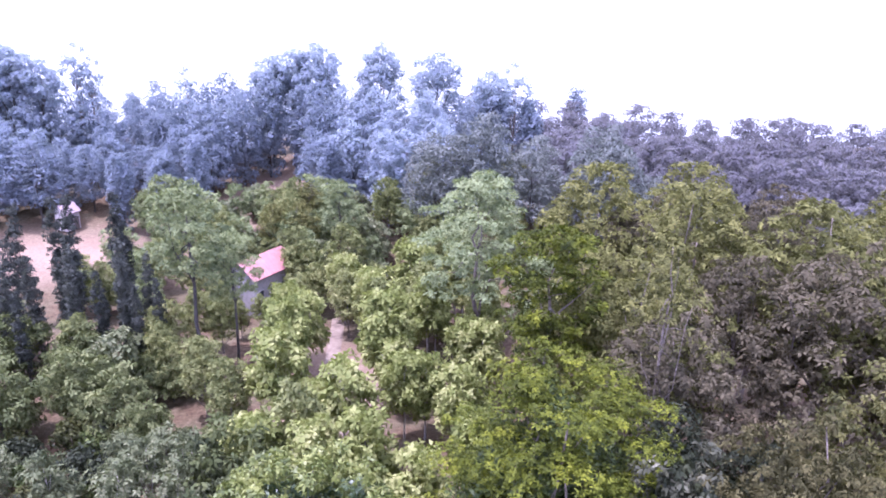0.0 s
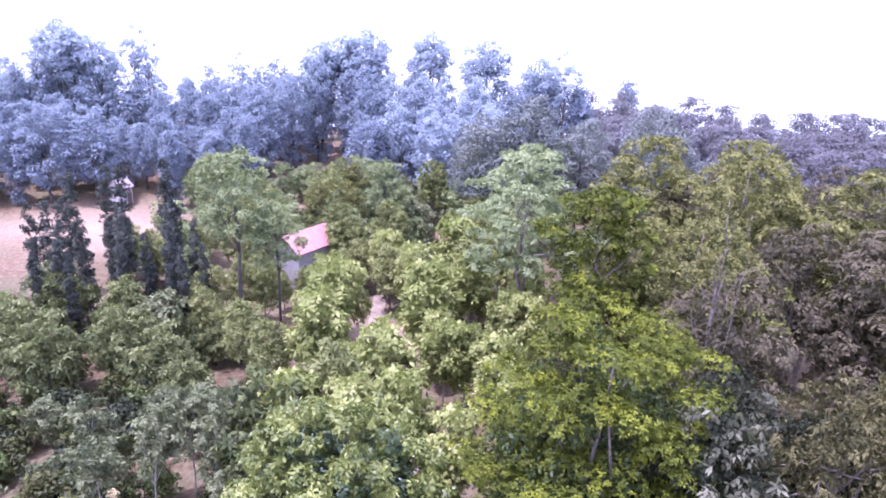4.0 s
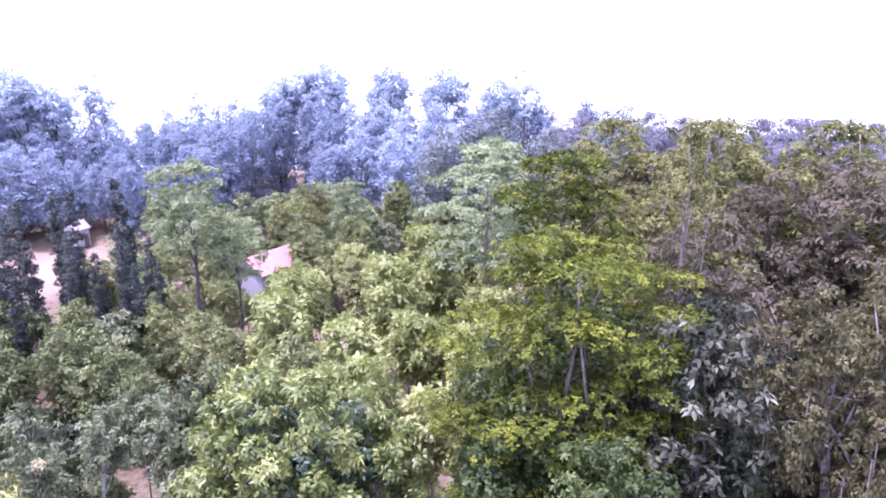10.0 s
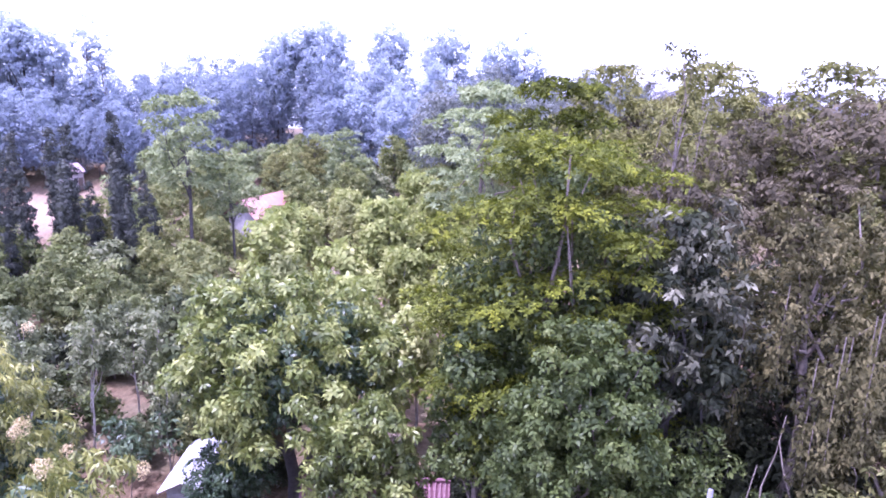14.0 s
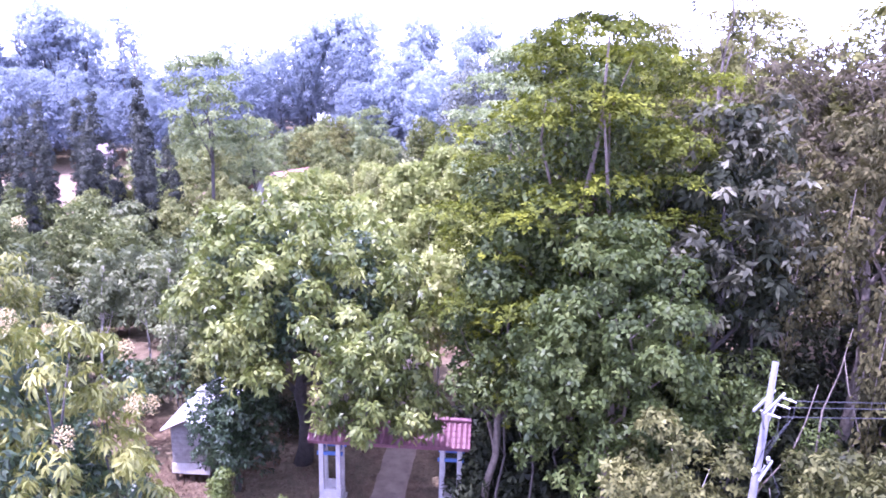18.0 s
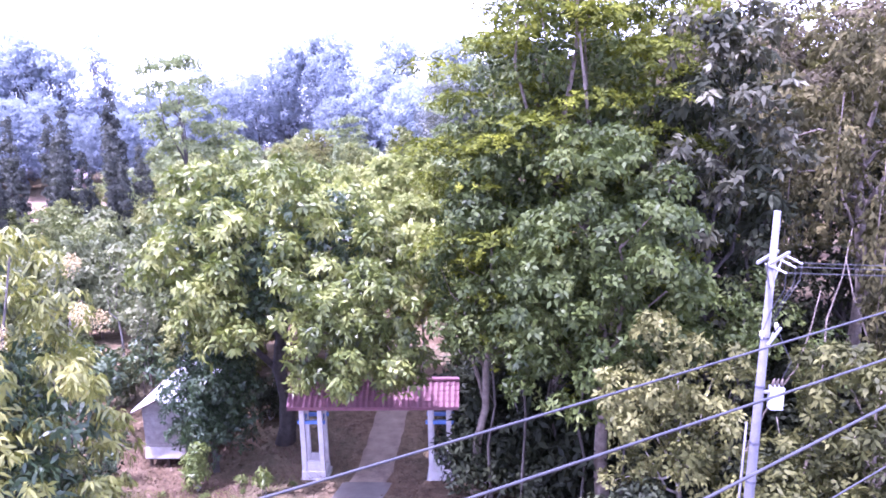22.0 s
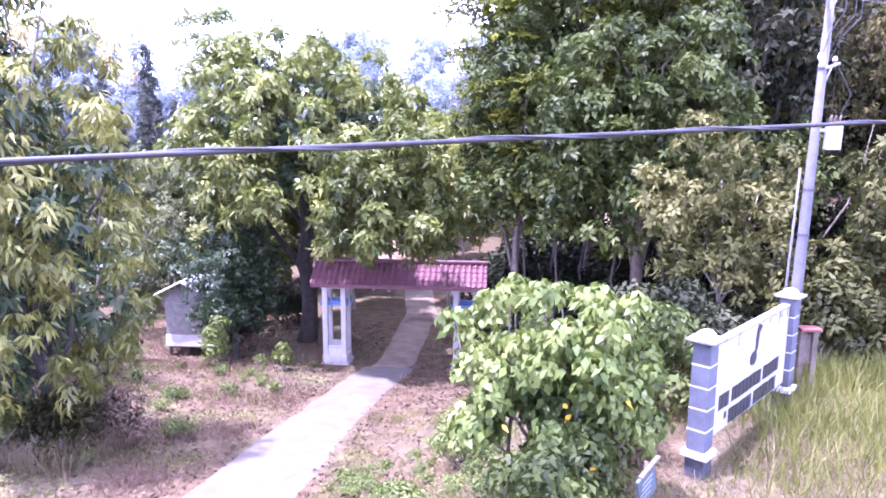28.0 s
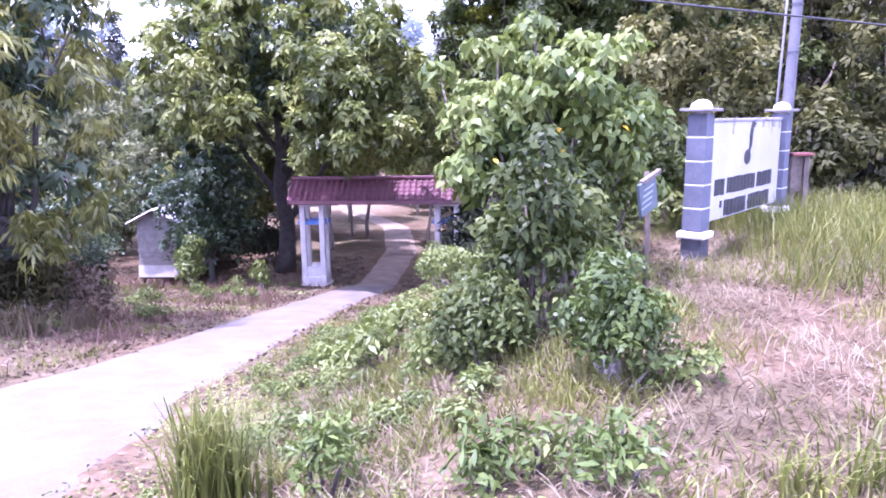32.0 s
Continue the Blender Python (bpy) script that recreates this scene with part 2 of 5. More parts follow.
CAP_STONE = plain_mat("cap_stone", (0.5, 0.47, 0.46), (0.74, 0.72, 0.71), 5, 0.85, 0.3, 0.005, spots=(0.3, 0.27, 0.26))
CAP_SLAB = plain_mat("dark_cap_slab", (0.13, 0.12, 0.13), (0.26, 0.24, 0.25), 6, 0.9, 0.4, 0.006)
POLE_MAT = plain_mat("pole_concrete", (0.085, 0.083, 0.094), (0.135, 0.132, 0.148), 2.5, 0.85, 0.3, 0.005, spots=(0.16, 0.154, 0.168))
STEEL = plain_mat("galvanised_steel", (0.25, 0.25, 0.27), (0.36, 0.36, 0.38), 8, 0.45, 0.15, 0.002, metallic=0.6)
BOX_WHITE = plain_mat("grey_white_box", (0.36, 0.37, 0.4), (0.46, 0.47, 0.5), 4, 0.5, 0.1, 0.002)
RUST_RED = plain_mat("rusty_red_paint", (0.11, 0.035, 0.03), (0.19, 0.06, 0.05), 8, 0.8, 0.3, 0.004)
TILE_RED = plain_mat("maroon_roof_tile", (0.095, 0.035, 0.045), (0.2, 0.085, 0.105), 2.2, 0.55, 0.3, 0.006, spots=(0.16, 0.07, 0.08))
ROOF_PINK = plain_mat("faded_red_roofing", (0.27, 0.11, 0.1), (0.36, 0.17, 0.15), 1.5, 0.6, 0.2, 0.01)
ROOF_PALE = plain_mat("pale_pink_roofing", (0.23, 0.165, 0.165), (0.31, 0.235, 0.235), 1.5, 0.7, 0.2, 0.01)
WALL_DULL = plain_mat("dull_house_wall", (0.24, 0.22, 0.21), (0.34, 0.31, 0.3), 2, 0.85, 0.2, 0.005)
TIN = plain_mat("weathered_tin", (0.34, 0.34, 0.36), (0.46, 0.46, 0.47), 3, 0.55, 0.2, 0.004, spots=(0.26, 0.23, 0.21), metallic=0.15)
PLANK = plain_mat("bleached_plank", (0.19, 0.172, 0.162), (0.31, 0.288, 0.272), 4, 0.85, 0.4, 0.006)
WOOD_DARK = plain_mat("dark_post_wood", (0.06, 0.045, 0.035), (0.13, 0.1, 0.08), 6, 0.9, 0.5, 0.008)
BLUE_PAINT = plain_mat("blue_band_paint", (0.06, 0.13, 0.36), (0.12, 0.21, 0.46), 6, 0.6, 0.2, 0.003)
GLASS_DARK = plain_mat("dark_window", (0.02, 0.022, 0.025), (0.05, 0.052, 0.056), 3, 0.2, 0.05, 0.001)
WIRE = plain_mat("black_wire_sheath", (0.012, 0.012, 0.015), (0.03, 0.03, 0.036), 12, 0.55, 0.1, 0.001)
TEXT_DULL = plain_mat("dull_white_text", (0.2, 0.23, 0.26), (0.28, 0.31, 0.34), 6, 0.7, 0.1, 0.002)
SIGN_GREEN = plain_mat("green_grey_sign", (0.05, 0.07, 0.08), (0.08, 0.105, 0.115), 3, 0.6, 0.1, 0.002)


def ground_mat():
    """Dry soil with leaf litter and thin grass; bare sand in the far clearing, redder earth below the trees."""
    m, nt, p, out = nodes_of("ground_soil")
    n1, n2, n3 = noise_tex(nt, 0.22, 5.0), noise_tex(nt, 2.2, 6.0, 0.7), noise_tex(nt, 14.0, 4.0, 0.7)
    soil = ramp(nt, n2.outputs["Fac"], [(0.3, (0.045, 0.027, 0.015)), (0.5, (0.1, 0.066, 0.038)), (0.72, (0.17, 0.127, 0.078))])
    grassy = ramp(nt, n2.outputs["Fac"], [(0.3, (0.06, 0.05, 0.025)), (0.55, (0.118, 0.093, 0.054)), (0.75, (0.19, 0.148, 0.1))])
    fac = ramp(nt, n1.outputs["Fac"], [(0.42, (0, 0, 0)), (0.58, (1, 1, 1))])
    col = mix_rgb(nt, fac, soil, grassy)
    att = nt.nodes.new("ShaderNodeAttribute")
    att.attribute_name = "sand"
    col = mix_rgb(nt, att.outputs["Fac"], col, ramp(nt, n2.outputs["Fac"], [(0.3, (0.19, 0.125, 0.085)), (0.7, (0.28, 0.2, 0.145))]))
    fine = ramp(nt, n3.outputs["Fac"], [(0.25, (0.6, 0.6, 0.6)), (0.75, (1.2, 1.2, 1.2))])
    col = mix_rgb(nt, 1.0, col, fine, "MULTIPLY")
    nt.links.new(col, p.inputs["Base Color"])
    p.inputs["Roughness"].default_value = 0.95
    p.inputs["Specular IOR Level"].default_value = 0.15
    bump(nt, p, n3.outputs["Fac"], 0.7, 0.05)
    return m


GROUND = ground_mat()


# ---- building helpers ----
def mesh_from(name, verts, faces, mat, smooth=False):
    me = bpy.data.meshes.new(name)
    me.from_pydata([tuple(v) for v in verts], [], faces)
    me.materials.append(mat)
    if smooth:
        me.shade_smooth()
    me.update()
    return me


def quads_mesh(name, verts, mat, smooth=False):
    """verts: array (n, 4, 3) of quads, each an island of its own."""
    n = len(verts)
    me = bpy.data.meshes.new(name)
    me.vertices.add(4 * n)
    me.vertices.foreach_set("co", np.ascontiguousarray(verts, dtype=np.float32).ravel())
    me.loops.add(4 * n)
    me.loops.foreach_set("vertex_index", np.arange(4 * n, dtype=np.int32))
    me.polygons.add(n)
    me.polygons.foreach_set("loop_start", np.arange(0, 4 * n, 4, dtype=np.int32))
    me.polygons.foreach_set("loop_total", np.full(n, 4, dtype=np.int32))
    me.materials.append(mat)
    me.update(calc_edges=True)
    return me


def child(name, me, parent, label=""):
    ob = new(name, me)
    ob.parent = parent
    return tagged(ob, label)


def part(name, bm, material, parent, label=""):
    me = bpy.data.meshes.new(name)
    bm.to_mesh(me)
    bm.free()
    me.materials.append(material)
    return child(name, me, parent, label)


def thing(name, at, label, category, group="", kind="", rz=0.0):
    ob = new(name)
    ob.empty_display_size = 0.2
    ob.matrix_world = pose(*at, 0, 0, rz)
    return tagged(ob, label, category, group, kind)


def box_bm(sx, sy, sz, at=(0, 0, 0), bevel=0.0, m=None):
    bm = bmesh.new()
    bmesh.ops.create_cube(bm, size=1, matrix=Matrix.Translation(at) @ Matrix.Diagonal((sx, sy, sz, 1)))
    if bevel:
        bmesh.ops.bevel(bm, geom=bm.edges[:], offset=bevel, segments=2, affect="EDGES", profile=0.6)
    if m is not None:
        bmesh.ops.transform(bm, matrix=m, verts=bm.verts[:])
    return bm


def tube(points, radii, sides=8):
    """Verts and faces of a tapered tube along points."""
    P = np.array(points, float)
    verts, faces = [], []
    for i, p in enumerate(P):
        d = P[min(i + 1, len(P) - 1)] - P[max(i - 1, 0)]
        d = d / (np.linalg.norm(d) + 1e-9)
        a = np.cross(d, (0.3, 0.9, 0.1) if abs(d[1]) < 0.9 else (1, 0, 0))
        a /= np.linalg.norm(a)
        b = np.cross(d, a)
        for k in range(sides):
            g = 2 * math.pi * k / sides
            verts.append(p + radii[i] * (math.cos(g) * a + math.sin(g) * b))
    for i in range(len(P) - 1):
        for k in range(sides):
            k2 = (k + 1) % sides
            faces.append((i * sides + k, i * sides + k2, (i + 1) * sides + k2, (i + 1) * sides + k))
    faces.append(tuple(range(sides))[::-1])
    faces.append(tuple((len(P) - 1) * sides + k for k in range(sides)))
    return verts, faces


def bent_line(a, b, rng, n=5, wob=0.08):
    a, b = np.array(a, float), np.array(b, float)
    L = np.linalg.norm(b - a)
    out = []
    for i in range(n + 1):
        u = i / n
        w = math.sin(math.pi * u) * wob * L
        out.append(a + (b - a) * u + rng.normal(0, 1, 3) * w * 0.5)
    return out


def unit(v):
    return v / (np.linalg.norm(v, axis=-1, keepdims=True) + 1e-9)


def leaf_quads(rng, pos, outward, L, W, droop=0.4, spread=0.8, fold=0.18, flat=0.0, lying=False):
    """A rhombic, slightly folded blade at each place, lying over its clump's skin and hanging by droop."""
    n = len(pos)
    if lying:
        axis = unit(outward + rng.normal(0, spread, (n, 3)) * 0.7 + np.array([0, 0, -droop]))
    else:
        tang = rng.normal(0, 1, (n, 3))
        tang = unit(tang - outward * (tang * outward).sum(1, keepdims=True))
        axis = unit(tang * (0.55 + 0.5 * spread) + 0.4 * outward + np.array([0, 0, -droop]))
    up = unit(np.array([0, 0, 0.45 + flat]) + 0.9 * outward + rng.normal(0, 0.5 * (1 - min(flat, 0.8)), (n, 3)))
    side = unit(np.cross(axis, up))
    nor = np.cross(side, axis)
    l = L * rng.uniform(0.65, 1.25, (n, 1))
    w = W * rng.uniform(0.7, 1.2, (n, 1))
    mid = pos + axis * l * 0.45 + nor * w * fold
    tip = pos + axis * l - nor * l * 0.12
    return np.stack([pos, mid + side * w * 0.5, tip, mid - side * w * 0.5], 1)


def rosettes(rng, pos, outward, per, L, W, droop=0.4, flat=0.0):
    """Leaves in whorls: per blades round each twig end, each whorl tilted its own way."""
    n = len(pos)
    o = unit(outward + rng.normal(0, 0.5, (n, 3)) + np.array([0, 0, 0.25 + flat]))
    a = unit(np.cross(o, rng.normal(0, 1, (n, 3))))
    b = np.cross(o, a)
    out = []
    for j in range(per):
        g = 2 * math.pi * j / per + rng.uniform(-0.35, 0.35, (n, 1))
        way = a * np.cos(g) + b * np.sin(g)
        axis = unit(way + o * rng.uniform(0.0, 0.7, (n, 1)) + np.array([0, 0, -droop]))
        side = unit(np.cross(axis, o + 0.25 * rng.normal(0, 1, (n, 3))))
        nor = np.cross(side, axis)
        l, w = L * rng.uniform(0.65, 1.25, (n, 1)), W * rng.uniform(0.75, 1.2, (n, 1))
        root = pos + axis * l * 0.06 + rng.normal(0, 0.12 * L, (n, 3))
        mid = root + axis * l * 0.48 + nor * w * 0.15
        tip = root + axis * l - nor * l * 0.12 + np.array([0, 0, -0.12 * droop]) * l
        out.append(np.stack([root, mid + side * w * 0.5, tip, mid - side * w * 0.5], 1))
    return np.concatenate(out)


def clump_points(rng, centres, radii, n, squash=1.0, inner=0.55):
    """Places and outward ways on the shells of round clumps, denser on top."""
    R = np.array(radii, float)
    prob = R ** 2 / (R ** 2).sum()
    k = rng.choice(len(R), n, p=prob)
    d = unit(rng.normal(0, 1, (n, 3)))
    flip = (d[:, 2] < -0.25) & (rng.random(n) < 0.6)
    d[flip, 2] *= -1
    r = R[k][:, None] * (inner + (1 - inner) * rng.random((n, 1)) ** 0.5) * rng.uniform(0.92, 1.1, (n, 1))
    off = d * r
    off[:, 2] *= squash
    return np.array(centres)[k] + off, d


def clumps_on(rng, c, r, count, size, low=-0.35, fill=0.25):
    """Clump centres over an ellipsoid's skin from low upwards, some inside."""
    out, rad = [], []
    c, r = np.array(c, float), np.array(r, float)
    g = 2.399963
    for i in range(count):
        z = 1 - (1 - low) * (i + 0.5) / count
        s = math.sqrt(max(0.0, 1 - z * z))
        a = i * g + rng.uniform(-0.4, 0.4)
        d = np.array([s * math.cos(a), s * math.sin(a), z])
        k = rng.uniform(0.66, 0.92) if rng.random() > fill else rng.uniform(0.2, 0.6)
        out.append(c + d * r * k)
        rad.append(size * rng.uniform(0.7, 1.3))
    return out, rad


def tree(name, at, label, seed, mat, crown=(0, 0, 5), radii=(3, 3, 3), clumps=30, size=1.0, leaves=8000, L=0.28, W=0.09,
         droop=0.4, squash=0.8, low=-0.35, trunk_r=0.2, bark=None, limbs=5, tiers=0, group="", category="tree", inner=0.55, fill=0.25, flat=0.0, spread=0.8, trunk_top=0.75, bunch=0, boxy=2.0):
    """A tree at its foot: tapered trunk, limbs and a crown of leaf clumps. crown: the crown's centre above the foot."""
    rng = np.random.default_rng(seed)
    bark = bark or BARK
    t = thing(name, at, label, category, group)
    c, r = np.array(crown, float), np.array(radii, float)
    if tiers:
        cs, rs = [], []
        for k in range(tiers):
            z = c[2] + r[2] * (-0.8 + 1.7 * k / (tiers - 1))
            reach = math.sqrt(max(0.08, 1 - abs((z - c[2]) / (r[2] * 1.08)) ** boxy))
            m = max(3, int(clumps / tiers))
            for i in range(m):
                a = 2 * math.pi * (i + rng.random()) / m
                q = math.sqrt(rng.uniform(0.05, 1.0)) * reach
                cs.append(np.array([c[0] + r[0] * q * math.cos(a), c[1] + r[1] * q * math.sin(a), z - 0.12 * r[2] * q + rng.normal(0, 0.07) * r[2]]))
                rs.append(size * rng.uniform(0.7, 1.3))
    else:
        cs, rs = clumps_on(rng, c, r, clumps, size, low, fill)
    fork = np.array([c[0] * 0.55, c[1] * 0.55, c[2] - r[2] * 0.55])
    top = np.array([c[0] * 0.9, c[1] * 0.9, c[2] + r[2] * (trunk_top - 0.35)])
    path = bent_line((0, 0, -0.35), fork, rng, 4, 0.04) + bent_line(fork, top, rng, 4, 0.08)[1:]
    rr = [trunk_r * (1.25 if i == 0 else 1.0) * (1 - 0.85 * i / (len(path) - 1)) for i in range(len(path))]
    child("trunk", mesh_from("trunk", *tube(path, rr, 9), bark, True), t)
    order = rng.permutation(len(cs))
    for i in order[:limbs]:
        u = rng.uniform(0.35, 0.85)
        k = int(u * (len(path) - 1))
        lp = bent_line(path[k], cs[i], rng, 4, 0.12)
        r0 = rr[k] * 0.6
        child("limb", mesh_from("limb", *tube(lp, [r0 * (1 - 0.8 * j / 4) for j in range(5)], 6), bark, True), t)
    pos, out = clump_points(rng, cs, rs, leaves // max(bunch, 1), squash, inner)
    blades_of = rosettes(rng, pos, out, bunch, L, W, droop, flat) if bunch else leaf_quads(rng, pos, out, L, W, droop, spread, 0.18, flat)
    child("crown", quads_mesh("crown", blades_of, mat), t)
    return t


def smooth01(a, b, v):
    u = min(1.0, max(0.0, (v - a) / (b - a)))
    return u * u * (3 - 2 * u)


def lerp_table(tab, v):
    if v <= tab[0][0]:
        return tab[0][1]
    for (a, p), (b, q) in zip(tab, tab[1:]):
        if v <= b:
            return p + (q - p) * (v - a) / (b - a)
    return tab[-1][1]


PROFILE = [(-40, -0.6), (2, -0.6), (6, -1.05), (16, -2.65), (24, -3.95), (28, -4.5), (45, -4.8), (70, -5.2), (92, -5.2), (108, -2.6), (140, 0.5), (165, 2), (210, -6), (400, -60), (1500, -280), (4000, -620)]


def ground_z(x, y, rough=True):
    """The lie of the land: a lane falling from the roadside to the valley, a bank on one side of it."""
    z = lerp_table(PROFILE, y)
    bank = smooth01(-1.6, 3.0, x) * (1 - smooth01(13.5, 25, y)) * (1 - smooth01(25, 45, x) * 0.3)
    z += bank * (0.0 - z)
    if x < -6:
        z += smooth01(-6, -14, x) * 0.5 * (1 - smooth01(20, 28, y))
    z -= 0.45 * math.exp(-((x + 12) ** 2 + (y - 30) ** 2) / 9)
    if rough:
        far = smooth01(30, 80, abs(x) + abs(y - 15))
        z += 0.1 * noise.noise((x * 0.35, y * 0.35, 0.0)) * (1 - smooth01(1.6, 2.6, 3.6 - abs(x - lane_x(y)))) + 0.8 * far * noise.noise((x * 0.03, y * 0.03, 4.0))
    return z


LANE = [(-30, -12.0), (-6, -6.5), (2, -5.0), (5.6, -4.2), (7.1, -3.96), (8.7, -3.83), (11, -3.62), (14, -3.53), (18, -3.45), (24, -3.1), (28, -2.6), (36, -2.5), (45, -3.8), (55, -8.3), (67, -11.5), (85, -13)]
LANE_W = [(-30, 5.0), (2, 4.1), (5.6, 2.65), (7.1, 2.14), (8.7, 1.66), (11, 1.46), (14, 1.3), (20, 1.15), (28, 1.2), (40, 1.3), (85, 1.2)]


def lane_x(y):
    return lerp_table(LANE, y)

# ---- the ground, to the horizon ----
def build_ground():
    def lines(lo, hi, step, far):
        a = list(np.arange(lo, hi + 1e-6, step))
        d, v = step, hi
        while v < far:
            d *= 1.22
            v += d
            a.append(v)
        d, v = step, lo
        while v > -far:
            d *= 1.22
            v -= d
            a.insert(0, v)
        return a
    xs, ys = lines(-16, 16, 0.4, 3200), lines(-4, 34, 0.4, 3200)
    verts = [(x, y, ground_z(x, y)) for y in ys for x in xs]
    nx = len(xs)
    faces = [(j * nx + i, j * nx + i + 1, (j + 1) * nx + i + 1, (j + 1) * nx + i) for j in range(len(ys) - 1) for i in range(nx - 1)]
    me = mesh_from("ground", verts, faces, GROUND, True)
    sand = me.attributes.new("sand", "FLOAT", "POINT")
    vals = []
    for x, y, z in verts:
        a = smooth01(1.15, 0.75, math.hypot((x + 60) / 15, (y - 95) / 10))
        b = smooth01(1.2, 0.7, math.hypot((x + 34) / 9, (y - 104) / 9))
        c = smooth01(1.2, 0.7, math.hypot((x + 28) / 8, (y - 128) / 8))
        d = smooth01(1.3, 0.6, math.hypot((x + 10) / 6, (y - 62) / 9)) * 0.8
        e = smooth01(1.2, 0.7, math.hypot((x + 1) / 5, (y - 84) / 6)) * 0.5
        vals.append(max(a, b, c, d, e))
    sand.data.foreach_set("value", vals)
    tagged(new("ground", me), "dry reddish soil with leaf litter and patchy grass", "ground", kind="structure")


def build_lane(name, ya, yb, mat, label, widen):
    verts, faces = [], []
    ys = list(np.arange(ya, yb, 0.6))
    m = 9
    for y in ys:
        cx, hw = lane_x(y), lerp_table(LANE_W, y) * widen
        for i in range(m):
            u = -1 + 2 * i / (m - 1)
            e = (0.2 * noise.noise((y * 0.7, u * 3, 7)) + 0.14 * noise.noise((y * 1.6, u * 3, 2))) if abs(u) == 1 else 0
            x = cx + hw * u + e
            zc = ground_z(cx, y, False)
            z = zc + (ground_z(x, y, False) - zc) * 0.5
            verts.append((x, y, max(z, ground_z(x, y)) + (0.05 - 0.03 * u * u if abs(u) < 1 else -0.06)))
    for j in range(len(ys) - 1):
        for i in range(m - 1):
            faces.append((j * m + i, j * m + i + 1, (j + 1) * m + i + 1, (j + 1) * m + i))
    tagged(new(name, mesh_from(name, verts, faces, mat, True)), label, "path", kind="structure")


def build_backdrop():
    # glowing ring wall added as the white haze closing the view far below and beyond the wooded ridge
    m, nt, p, out = nodes_of("glowing_haze")
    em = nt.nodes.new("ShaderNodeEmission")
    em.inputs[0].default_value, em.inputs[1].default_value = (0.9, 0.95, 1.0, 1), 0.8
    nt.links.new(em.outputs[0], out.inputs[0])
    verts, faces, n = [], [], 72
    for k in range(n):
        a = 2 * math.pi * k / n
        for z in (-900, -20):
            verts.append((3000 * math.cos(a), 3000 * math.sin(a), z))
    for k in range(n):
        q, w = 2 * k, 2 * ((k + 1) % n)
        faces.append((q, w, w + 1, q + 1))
    tagged(new("backdrop", mesh_from("backdrop", verts, faces, m, True)), "glowing white backdrop for the haze at the far horizon", "backdrop", kind="structure")


build_ground()
build_lane("lane", -8, 27.2, PATH_MAT, "narrow pale concrete lane running down to the gate", 1.0)
build_lane("dirt_track", 26.6, 79, DIRT, "trodden pale dirt track going on past the gate", 0.75)
build_backdrop()


